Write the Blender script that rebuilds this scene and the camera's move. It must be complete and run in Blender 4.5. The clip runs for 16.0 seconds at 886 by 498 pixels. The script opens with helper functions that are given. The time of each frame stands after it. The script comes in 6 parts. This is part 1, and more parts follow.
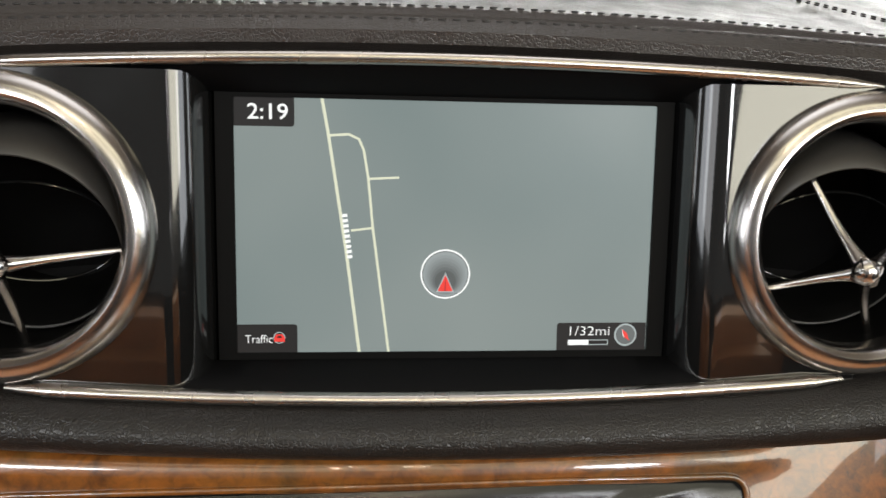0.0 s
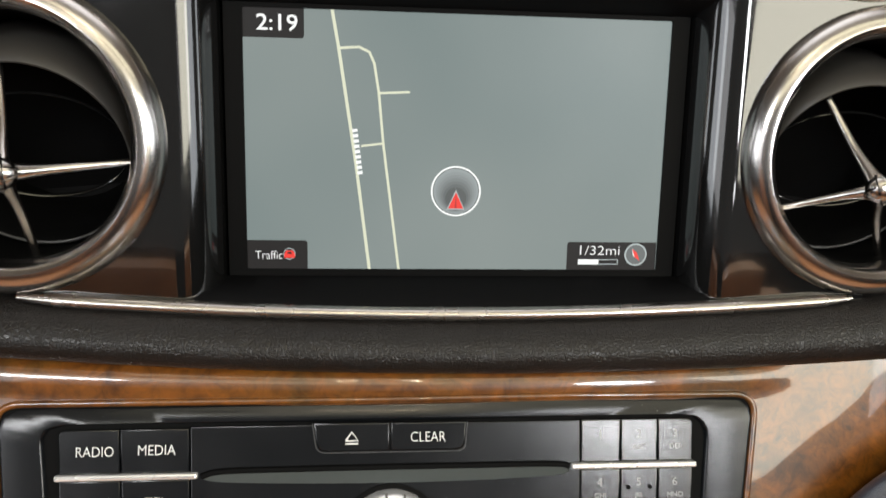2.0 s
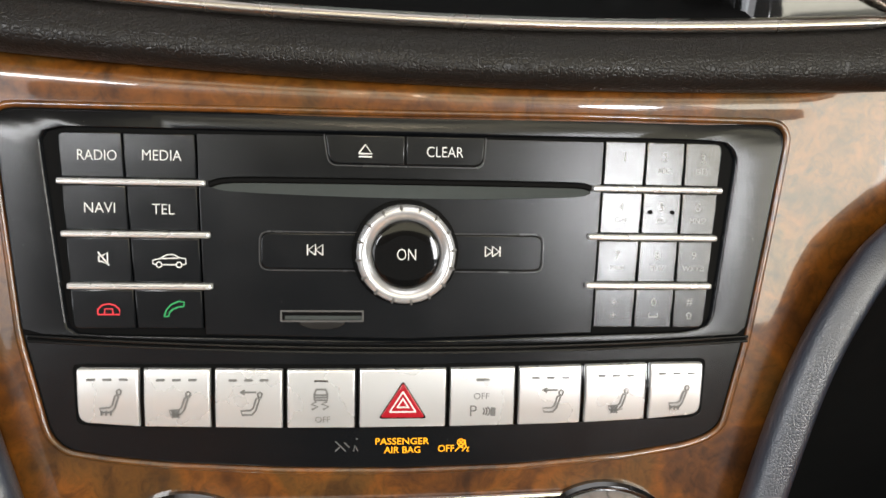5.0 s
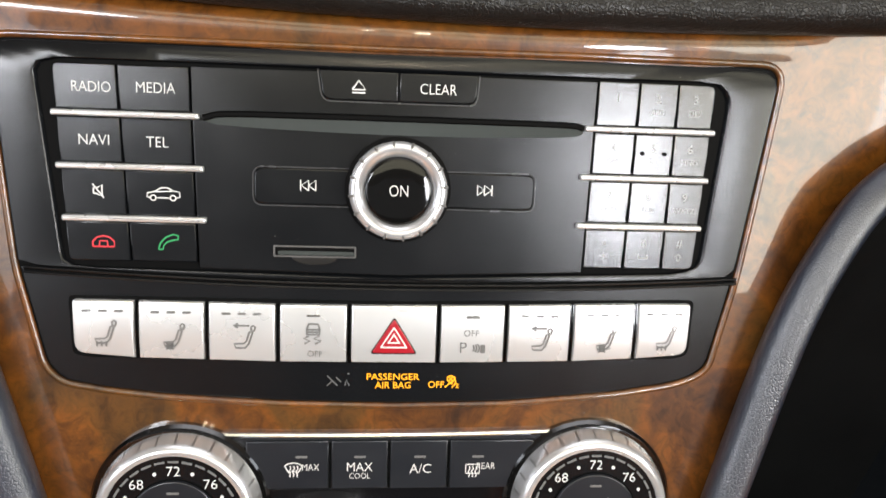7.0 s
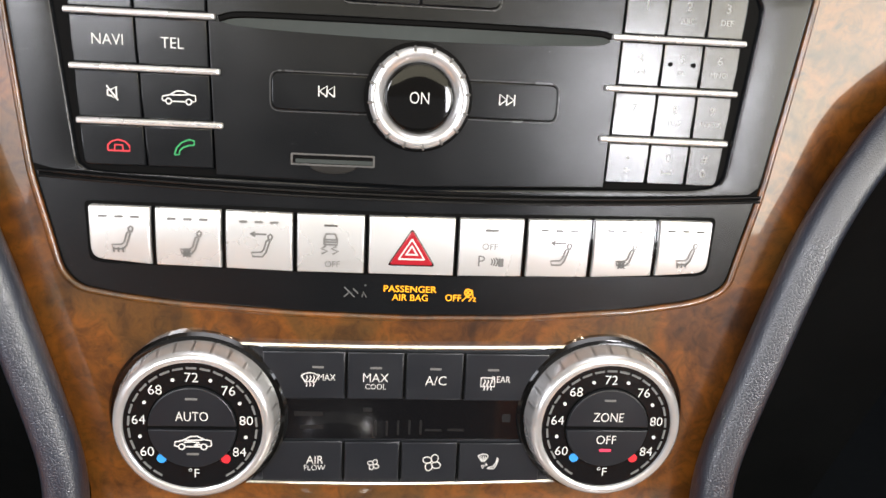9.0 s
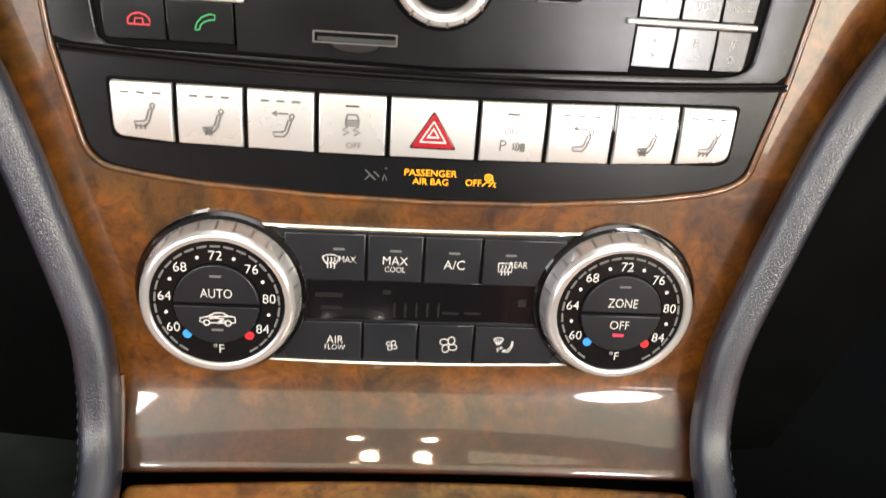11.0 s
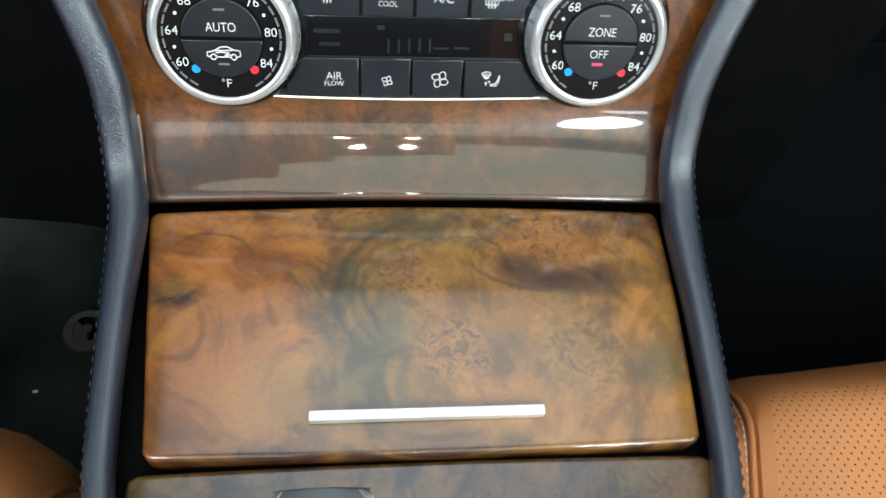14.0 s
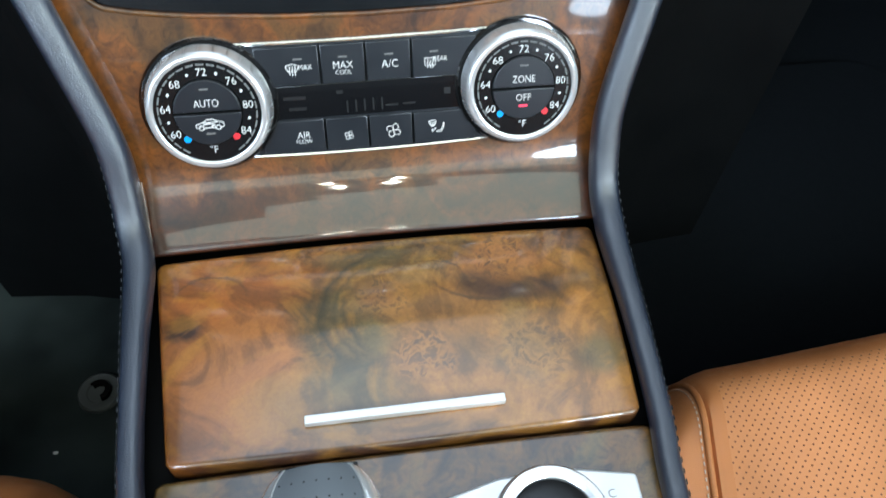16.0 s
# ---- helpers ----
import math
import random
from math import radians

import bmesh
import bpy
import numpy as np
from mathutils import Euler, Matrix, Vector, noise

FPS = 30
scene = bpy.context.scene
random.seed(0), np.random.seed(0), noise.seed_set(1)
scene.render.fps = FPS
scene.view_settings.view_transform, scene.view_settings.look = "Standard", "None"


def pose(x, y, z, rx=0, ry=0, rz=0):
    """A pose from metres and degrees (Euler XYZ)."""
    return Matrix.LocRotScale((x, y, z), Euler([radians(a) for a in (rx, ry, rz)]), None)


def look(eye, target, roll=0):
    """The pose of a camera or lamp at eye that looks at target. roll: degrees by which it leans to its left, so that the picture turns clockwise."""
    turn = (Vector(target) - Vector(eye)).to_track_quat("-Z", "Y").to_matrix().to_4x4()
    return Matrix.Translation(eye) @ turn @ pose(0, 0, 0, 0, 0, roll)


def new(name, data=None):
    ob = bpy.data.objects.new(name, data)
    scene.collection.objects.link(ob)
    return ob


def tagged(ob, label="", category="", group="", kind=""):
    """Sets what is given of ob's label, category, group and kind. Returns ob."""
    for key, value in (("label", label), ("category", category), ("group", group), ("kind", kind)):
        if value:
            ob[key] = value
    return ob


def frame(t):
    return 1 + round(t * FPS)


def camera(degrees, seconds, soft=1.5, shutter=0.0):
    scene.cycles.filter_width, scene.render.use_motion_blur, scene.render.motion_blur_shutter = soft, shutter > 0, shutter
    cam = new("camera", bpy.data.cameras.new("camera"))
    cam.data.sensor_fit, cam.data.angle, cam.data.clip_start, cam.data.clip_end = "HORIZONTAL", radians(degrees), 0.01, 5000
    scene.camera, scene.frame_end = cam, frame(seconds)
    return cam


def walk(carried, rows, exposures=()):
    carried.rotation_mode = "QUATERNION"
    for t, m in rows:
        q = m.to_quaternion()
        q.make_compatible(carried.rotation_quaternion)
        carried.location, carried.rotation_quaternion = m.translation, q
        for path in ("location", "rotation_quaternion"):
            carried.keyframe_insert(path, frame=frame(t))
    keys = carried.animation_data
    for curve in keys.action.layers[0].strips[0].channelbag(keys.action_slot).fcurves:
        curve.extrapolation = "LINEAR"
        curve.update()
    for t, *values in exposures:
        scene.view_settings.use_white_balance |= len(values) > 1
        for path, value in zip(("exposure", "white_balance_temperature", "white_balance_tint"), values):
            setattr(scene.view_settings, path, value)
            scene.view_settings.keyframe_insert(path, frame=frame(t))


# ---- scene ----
cam = camera(61.2, 16.0, 1.5, 0.4)
PATH = [
    (0, (-0.00354, -0.02375, 0.59642), (0.18363, 1.86906, -0.02186), 2.032),
    (0.5, (-0.01091, -0.01941, 0.59698), (0.16645, 1.87147, -0.03002), 2.016),
    (1, (-0.00732, -0.02423, 0.59062), (0.17535, 1.85961, -0.05571), 2.208),
    (1.5, (-0.00652, -0.02723, 0.58552), (0.17597, 1.84896, -0.08278), 2.306),
    (2, (-0.00637, -0.02809, 0.58008), (0.17635, 1.83368, -0.12730), 2.336),
    (2.5, (-0.00807, -0.03090, 0.56874), (0.17586, 1.80902, -0.19342), 2.379),
    (3, (-0.00931, -0.03414, 0.55124), (0.17908, 1.76810, -0.29519), 2.586),
    (3.5, (-0.00789, -0.03425, 0.54195), (0.17282, 1.73369, -0.37551), 2.655),
    (4, (-0.00824, -0.03537, 0.53569), (0.18395, 1.68702, -0.46254), 3.272),
    (4.2, (-0.01122, -0.03242, 0.53555), (0.17921, 1.67956, -0.48075), 3.405),
    (6.3, (-0.00690, -0.04168, 0.52516), (0.16079, 1.63718, -0.54877), 4.113),
    (6.5, (-0.00763, -0.04113, 0.52614), (0.16352, 1.63209, -0.55601), 4.272),
    (7, (-0.00691, -0.04283, 0.52485), (0.17107, 1.60401, -0.59597), 4.681),
    (7.5, (-0.00824, -0.04624, 0.51942), (0.17587, 1.57167, -0.64182), 5.082),
    (8, (-0.00709, -0.04687, 0.51338), (0.16573, 1.54761, -0.68152), 5.176),
    (8.5, (-0.00867, -0.04564, 0.51462), (0.15839, 1.53047, -0.70520), 5.345),
    (11, (-0.01464, -0.05402, 0.50693), (0.13885, 1.35371, -0.90542), 6.707),
    (11.5, (-0.01607, -0.06090, 0.50200), (0.14866, 1.28151, -0.97136), 7.644),
    (12, (-0.01631, -0.06736, 0.49883), (0.16133, 1.17985, -1.05453), 8.607),
    (12.5, (-0.01632, -0.07117, 0.49291), (0.15858, 1.08152, -1.13211), 9.359),
    (13, (-0.01736, -0.07174, 0.49203), (0.15729, 1.01022, -1.18095), 9.593),
    (13.5, (-0.01756, -0.08350, 0.49656), (0.16732, 0.97311, -1.19145), 9.300),
    (14, (-0.02072, -0.09701, 0.50330), (0.19155, 0.94711, -1.18926), 9.438),
    (14.5, (-0.01659, -0.11255, 0.51636), (0.25181, 0.91498, -1.17837), 9.598),
    (15, (-0.03359, -0.13022, 0.50628), (0.25546, 0.91388, -1.17489), 10.603),
    (15.5, (-0.02433, -0.13446, 0.52417), (0.23076, 0.95120, -1.13603), 7.038),
    (16, (-0.01358, -0.13783, 0.53801), (0.22158, 1.02786, -1.07004), 3.949),
]
walk(cam, [(t, look(eye, target, roll)) for t, eye, target, roll in PATH], [(0.0, 0.18, 6500, 10), (2.5, 0.20, 6500, 10), (4.0, 0.19, 6550, 10), (8.0, 0.45, 6300, 13), (11.5, 0.48, 6900, 14), (13.0, 0.49, 6050, 5), (14.0, 0.49, 5550, 1), (15.0, 0.62, 5250, 1), (16.0, 0.57, 5200, 1)])

# ---- light ----
world = bpy.data.worlds.new("showroom")
scene.world = world
world.use_nodes = True
bg = world.node_tree.nodes["Background"]
bg.inputs[0].default_value = (1.0, 0.985, 0.96, 1)
bg.inputs[1].default_value = 0.13


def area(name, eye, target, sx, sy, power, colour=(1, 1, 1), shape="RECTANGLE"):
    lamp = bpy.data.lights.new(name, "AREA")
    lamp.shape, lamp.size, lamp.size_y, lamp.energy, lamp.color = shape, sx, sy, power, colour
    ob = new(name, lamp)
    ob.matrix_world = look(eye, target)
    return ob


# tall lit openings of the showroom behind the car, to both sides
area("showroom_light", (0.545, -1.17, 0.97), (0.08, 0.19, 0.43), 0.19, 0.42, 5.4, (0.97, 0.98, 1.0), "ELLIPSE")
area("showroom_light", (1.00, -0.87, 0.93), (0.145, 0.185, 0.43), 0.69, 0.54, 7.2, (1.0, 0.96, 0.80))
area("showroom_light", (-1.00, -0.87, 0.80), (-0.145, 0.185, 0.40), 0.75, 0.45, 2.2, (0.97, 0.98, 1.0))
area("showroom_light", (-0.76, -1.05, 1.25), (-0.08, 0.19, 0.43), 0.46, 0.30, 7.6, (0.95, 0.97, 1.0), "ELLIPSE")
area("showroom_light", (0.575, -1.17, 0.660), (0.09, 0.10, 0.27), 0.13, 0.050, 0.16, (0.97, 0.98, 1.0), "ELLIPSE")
# lit fields of the showroom's ceiling, with a dark band between them
for x0, x1, y0, y1, glow, tint in ((-0.58, 1.12, -0.80, 0.0, 0.3, (1.0, 0.96, 0.88)), (-0.14, 2.2, -1.47, -0.85, 1.9, (1.0, 0.94, 0.68)), (-0.36, -0.14, -1.40, -0.85, 1.9, (1.0, 0.94, 0.68)), (-0.75, -0.36, -1.26, -0.85, 1.9, (1.0, 0.94, 0.68)),
                                   (0.35, 2.2, -1.62, -1.47, 1.9, (1.0, 0.94, 0.68)), (-2.0, 2.0, -3.2, -1.85, 1.4, (1.0, 0.94, 0.68))):
    xm, ym = (x0 + x1) / 2, (y0 + y1) / 2
    area("ceiling_light", (xm, ym, 2.38), (xm, ym + 0.0001, 0.0), x1 - x0, y1 - y0, glow * math.pi * (x1 - x0) * (y1 - y0), tint)
for k in range(4):
    area("ceiling_light", (0.15, 0.62, 2.38 - 0.003 * k), (0.15, 0.6201, 0.0), 2.2 - 0.32 * k, 1.65 - 0.28 * k, 0.45 * math.pi * math.pi / 4 * (2.2 - 0.32 * k) * (1.65 - 0.28 * k), (0.97, 0.98, 1.0), "ELLIPSE")
# daylight over the doors and through the windscreen
for sx in (-1, 1):
    # the narrow second panel is added to draw a thin streak on the fascia
    for y, wide in ((-0.62, 0.68), (0.06, 0.10)):
        area("side_window_light", (sx * 1.35, y, 0.76), (0.0, y, 0.66), wide, 0.55, 5.2 * wide, (0.90, 0.95, 1.0))
area("windscreen_light", (1.2, 2.7, 1.02), (0.15, 0.3, 0.6), 4.4, 0.75, 100, (1.0, 1.0, 0.97))
# warm spots in the ceiling's dark band
for sx, sy in ((-0.11, -1.72), (0.19, -1.72), (-0.05, -1.57), (0.16, -1.57)):
    area("ceiling_spot", (sx, sy, 2.38), (sx, sy + 0.0001, 0), 0.055, 0.026, 1.3, (1.0, 0.80, 0.55), "ELLIPSE")

# ---- materials ----


def material(name, colour, rough=0.5, metal=0.0, coat=0.0, emit=None, power=0.0, spec=0.5):
    m = bpy.data.materials.new(name)
    m.use_nodes = True
    b = m.node_tree.nodes["Principled BSDF"]
    b.inputs["Base Color"].default_value = (*colour, 1)
    b.inputs["Roughness"].default_value = rough
    b.inputs["Metallic"].default_value = metal
    b.inputs["Specular IOR Level"].default_value = spec
    b.inputs["Coat Weight"].default_value = coat
    b.inputs["Coat Roughness"].default_value = 0.03
    if emit:
        b.inputs["Emission Color"].default_value = (*emit, 1)
        b.inputs["Emission Strength"].default_value = power
    return m


def node(m, kind, **sets):
    n = m.node_tree.nodes.new(kind)
    for k, v in sets.items():
        n.inputs[k.replace("_", " ")].default_value = v
    return n


def wire(m, a, out, b, inp):
    m.node_tree.links.new(a.outputs[out], b.inputs[inp])


def ramp(m, stops):
    n = m.node_tree.nodes.new("ShaderNodeValToRGB")
    e = n.color_ramp.elements
    while len(e) < len(stops):
        e.new(0.5)
    for el, (p, c) in zip(e, stops):
        el.position, el.color = p, (*c, 1)
    return n


def coords(m):
    return m.node_tree.nodes.new("ShaderNodeTexCoord")


def bump(m, source, out, strength, distance, under=None):
    n = node(m, "ShaderNodeBump", Strength=strength, Distance=distance)
    wire(m, source, out, n, "Height")
    if under:
        wire(m, under, "Normal", n, "Normal")
    wire(m, n, "Normal", m.node_tree.nodes["Principled BSDF"], "Normal")
    return n


def worn(m, low, high, scale, grain=0.0, dust=0.0):
    """Roughness that varies, a fine grain in relief and a little dust."""
    b = m.node_tree.nodes["Principled BSDF"]
    c = coords(m)
    n = node(m, "ShaderNodeTexNoise", Scale=scale, Detail=4.0)
    wire(m, c, "Object", n, "Vector")
    r = node(m, "ShaderNodeMapRange", To_Min=low, To_Max=high, From_Min=0.3, From_Max=0.7)
    wire(m, n, "Fac", r, "Value")
    wire(m, r, "Result", b, "Roughness")
    if grain:
        g = node(m, "ShaderNodeTexNoise", Scale=3400.0, Detail=2.0)
        wire(m, c, "Object", g, "Vector")
        bump(m, g, "Fac", grain, 0.0002)
    if dust:
        d = node(m, "ShaderNodeTexNoise", Scale=1500.0, Detail=1.0)
        wire(m, c, "Object", d, "Vector")
        k = ramp(m, [(0.78, (0, 0, 0)), (0.81, (dust, dust, dust))])
        wire(m, d, "Fac", k, "Fac")
        mix = m.node_tree.nodes.new("ShaderNodeMix")
        mix.data_type = "RGBA"
        mix.inputs[6].default_value = b.inputs["Base Color"].default_value
        mix.inputs[7].default_value = (0.5, 0.48, 0.45, 1)
        wire(m, k, "Color", mix, 0)
        m.node_tree.links.new(mix.outputs[2], b.inputs["Base Color"])
    return m


def leather(name, colour, rough, cell, depth, spec=0.4):
    m = material(name, colour, rough, spec=spec)
    b = m.node_tree.nodes["Principled BSDF"]
    c = coords(m)
    warp = node(m, "ShaderNodeTexNoise", Scale=cell * 0.4, Detail=2.0)
    wire(m, c, "Object", warp, "Vector")
    mixv = m.node_tree.nodes.new("ShaderNodeMix")
    mixv.data_type = "VECTOR"
    mixv.inputs[0].default_value = 0.0012
    wire(m, c, "Object", mixv, 4)
    wire(m, warp, "Color", mixv, 5)
    v = m.node_tree.nodes.new("ShaderNodeTexVoronoi")
    v.feature = "DISTANCE_TO_EDGE"
    v.inputs["Scale"].default_value = cell
    m.node_tree.links.new(mixv.outputs[1], v.inputs["Vector"])
    edge = ramp(m, [(0.0, (0, 0, 0)), (0.18, (1, 1, 1))])
    wire(m, v, "Distance", edge, "Fac")
    first = bump(m, edge, "Color", depth, 0.0004)
    soft = node(m, "ShaderNodeTexNoise", Scale=cell * 0.12, Detail=4.0)
    wire(m, c, "Object", soft, "Vector")
    bump(m, soft, "Fac", depth * 0.25, 0.0008, first)
    tone = node(m, "ShaderNodeTexNoise", Scale=14.0, Detail=5.0)
    wire(m, c, "Object", tone, "Vector")
    k = ramp(m, [(0.3, tuple(0.8 * x for x in colour)), (0.7, tuple(1.15 * x for x in colour))])
    wire(m, tone, "Fac", k, "Fac")
    wire(m, k, "Color", b, "Base Color")
    rr = node(m, "ShaderNodeMapRange", To_Min=rough - 0.07, To_Max=rough + 0.1, From_Min=0.3, From_Max=0.7)
    wire(m, soft, "Fac", rr, "Value")
    wire(m, rr, "Result", b, "Roughness")
    return m


def burl(name, shift, scale=1.0, figure=(), eyes_at=(), warm=False, gloss=0.03, waves=0.05, lip_shade=None, tone=None):
    """Lacquered walnut burl: clouded orange and olive browns with curled dark eyes."""
    m = material(name, (0.3, 0.13, 0.04), 0.35, coat=1.0)
    b = m.node_tree.nodes["Principled BSDF"]
    link = m.node_tree.links.new
    c = coords(m)
    mp = node(m, "ShaderNodeMapping")
    mp.inputs["Location"].default_value = shift
    mp.inputs["Scale"].default_value = (scale, scale, scale)
    wire(m, c, "Object", mp, "Vector")

    def blend(a, b_, fac, mode="MIX"):
        mix = m.node_tree.nodes.new("ShaderNodeMix")
        mix.data_type, mix.blend_type = "RGBA", mode
        for sock, v in ((mix.inputs[0], fac), (mix.inputs[6], a), (mix.inputs[7], b_)):
            if isinstance(v, (float, int)):
                sock.default_value = v
            elif isinstance(v, tuple):
                sock.default_value = (*v, 1)
            else:
                link(v, sock)
        return mix.outputs[2]

    def math_(op, a, b_=0.0):
        n = m.node_tree.nodes.new("ShaderNodeMath")
        n.operation = op
        for sock, v in ((n.inputs[0], a), (n.inputs[1], b_)):
            if isinstance(v, (float, int)):
                sock.default_value = v
            else:
                link(v, sock)
        return n.outputs[0]

    def noisy(s, detail, rough_, dist):
        n = node(m, "ShaderNodeTexNoise", Scale=s, Detail=detail, Roughness=rough_, Distortion=dist)
        wire(m, mp, "Vector", n, "Vector")
        return n

    def graded(sock, stops):
        r = ramp(m, stops)
        link(sock, r.inputs["Fac"])
        return r.outputs["Color"]
    cloud = noisy(19.0 if warm else 13.0, 4.0, 0.5, 1.6 if warm else 2.2)
    swirl = noisy(55.0 if warm else 30.0, 5.0, 0.6, 1.2 if warm else 2.8)
    fine = noisy(300.0, 3.0, 0.6, 2.0)
    b.inputs["Coat Roughness"].default_value = gloss
    orange = [(0.26, (0.036, 0.016, 0.006)), (0.40, (0.092, 0.036, 0.007)), (0.51, (0.190, 0.073, 0.010)), (0.61, (0.125, 0.059, 0.012)), (0.73, (0.078, 0.043, 0.012))]
    col = graded(cloud.outputs["Fac"], orange if warm else [(0.28, (0.042, 0.022, 0.010)), (0.40, (0.14, 0.060, 0.013)), (0.50, (0.28, 0.118, 0.022)), (0.60, (0.24, 0.130, 0.030)), (0.72, (0.13, 0.095, 0.032))])
    dark = graded(swirl.outputs["Fac"], [(0.34, (0.22, 0.2, 0.2)), (0.47, (0.9, 0.88, 0.86)), (0.6, (1.1, 1.08, 1.0)), (0.7, (0.85, 0.82, 0.8))])
    col = blend(col, dark, 0.65 if warm else 0.85, "MULTIPLY")
    # fine mottling
    streak = noisy(125.0, 4.0, 0.6, 2.4)
    col = blend(col, graded(streak.outputs["Fac"], [(0.34, (0.50, 0.44, 0.40)), (0.5, (1, 1, 1)), (0.64, (1.3, 1.2, 1.05))]), 0.65 if warm else 0.8, "MULTIPLY")
    # small dark eyes in clusters
    warp = noisy(70.0, 3.0, 0.6, 0.5)
    wv = m.node_tree.nodes.new("ShaderNodeMix")
    wv.data_type = "VECTOR"
    wv.inputs[0].default_value = 0.02
    wire(m, mp, "Vector", wv, 4)
    wire(m, warp, "Color", wv, 5)
    eyes = m.node_tree.nodes.new("ShaderNodeTexVoronoi")
    eyes.inputs["Scale"].default_value = 130.0 if warm else 46.0
    link(wv.outputs[1], eyes.inputs["Vector"])
    eye = graded(eyes.outputs["Distance"], [(0.10, (1, 1, 1)), (0.24, (0.25, 0.25, 0.25)), (0.30, (0.55, 0.55, 0.55)), (0.42, (0, 0, 0))])
    cluster = noisy(11.0, 1.0, 0.5, 0.0)
    where = graded(cluster.outputs["Fac"], [(0.53, (0, 0, 0)), (0.62, (1, 1, 1))])
    col = blend(col, (0.035, 0.02, 0.012), math_("MULTIPLY", math_("MULTIPLY", eye, where), 0.8))
    # single dark veins along the figure
    for s_, w_ in (() if warm else ((5.0, 0.005),)):
        vein = noisy(s_, 2.0, 0.5, 1.8)
        off = math_("ABSOLUTE", math_("SUBTRACT", vein.outputs["Fac"], 0.5))
        col = blend(col, (0.04, 0.022, 0.012), math_("MULTIPLY", graded(off, [(0.0, (1, 1, 1)), (w_, (0.6, 0.6, 0.6)), (w_ * 3, (0, 0, 0))]), 0.4))
    # shade painted into the veneer: darker and redder downwards, with a ragged border
    if lip_shade:
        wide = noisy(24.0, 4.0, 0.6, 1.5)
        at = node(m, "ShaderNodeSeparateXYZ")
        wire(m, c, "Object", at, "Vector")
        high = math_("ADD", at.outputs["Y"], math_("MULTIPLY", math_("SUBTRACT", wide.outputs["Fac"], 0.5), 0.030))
        run = math_("MULTIPLY", math_("SUBTRACT", lip_shade[1], high), 1 / (lip_shade[1] - lip_shade[0]))
        col = blend(col, lip_shade[2], graded(run, [(0.0, (0, 0, 0)), (1.0, (1, 1, 1))]), "MULTIPLY")
    # the large figure: clouds, bands round an eye, veins and cells about fixed places
    if figure:
        n1, n2 = noisy(30.0, 2.0, 0.5, 0.6), noisy(105.0, 3.0, 0.55, 0.8)
        flat = c.outputs["Object"]
        for n_, amount in ((n1, 0.011), (n2, 0.006)):
            sub = node(m, "ShaderNodeVectorMath")
            sub.operation = "SUBTRACT"
            wire(m, n_, "Color", sub, 0)
            sub.inputs[1].default_value = (0.5, 0.5, 0.5)
            mul = node(m, "ShaderNodeVectorMath")
            mul.operation = "MULTIPLY_ADD"
            wire(m, sub, "Vector", mul, 0)
            mul.inputs[1].default_value = (amount, amount, 0)
            link(flat, mul.inputs[2])
            flat = mul.outputs["Vector"]

        def away(x, y, rx, ry):
            """Distance from a place, 1 on an ellipse with those radii."""
            off_ = node(m, "ShaderNodeVectorMath")
            off_.operation = "SUBTRACT"
            link(flat, off_.inputs[0])
            off_.inputs[1].default_value = (x, y, 0)
            sq = node(m, "ShaderNodeVectorMath")
            sq.operation = "MULTIPLY"
            wire(m, off_, "Vector", sq, 0)
            sq.inputs[1].default_value = (1 / rx, 1 / ry, 0)
            ln = node(m, "ShaderNodeVectorMath")
            ln.operation = "LENGTH"
            wire(m, sq, "Vector", ln, 0)
            return ln.outputs["Value"]

        def inside(x, y, rx, ry, soft=0.5):
            return graded(away(x, y, rx, ry), [(soft, (1, 1, 1)), (1.0, (0, 0, 0))])
        # flowing grain lines
        flow = noisy(7.0, 2.0, 0.5, 1.6)
        lines = math_("SINE", math_("MULTIPLY", flow.outputs["Fac"], 260.0))
        col = blend(col, (0.55, 0.50, 0.45), math_("MULTIPLY", graded(lines, [(0.55, (0, 0, 0)), (1.0, (1, 1, 1))]), 0.42), "MULTIPLY")
        for x, y, rx, ry, tint, amount in figure:
            col = blend(col, tint, math_("MULTIPLY", inside(x, y, rx, ry, 0.5), amount))
        # cloudy patches of darker and redder wood between the figures
        murk, blush = noisy(34.0, 5.0, 0.6, 1.8), noisy(21.0, 4.0, 0.6, 2.4)
        col = blend(col, (0.42, 0.42, 0.34), math_("MULTIPLY", graded(murk.outputs["Fac"], [(0.46, (0, 0, 0)), (0.60, (1, 1, 1))]), 0.75), "MULTIPLY")
        col = blend(col, (0.44, 0.20, 0.018), math_("MULTIPLY", graded(blush.outputs["Fac"], [(0.50, (0, 0, 0)), (0.60, (1, 1, 1))]), 0.34))
        # curved dark bands on one side of the large eye
        q = away(0.006, 0.038, 0.047, 0.043)
        bands = graded(q, [(0.50, (0, 0, 0)), (0.56, (0.8, 0.8, 0.8)), (0.61, (0.1, 0.1, 0.1)), (0.68, (0.65, 0.65, 0.65)), (0.73, (0.15, 0.15, 0.15)), (0.82, (1, 1, 1)), (0.88, (0.2, 0.2, 0.2)), (0.94, (0.5, 0.5, 0.5)), (1.0, (0, 0, 0))])
        col = blend(col, (0.036, 0.028, 0.014), math_("MULTIPLY", math_("MULTIPLY", bands, inside(-0.026, 0.050, 0.036, 0.046, 0.6)), 0.85))
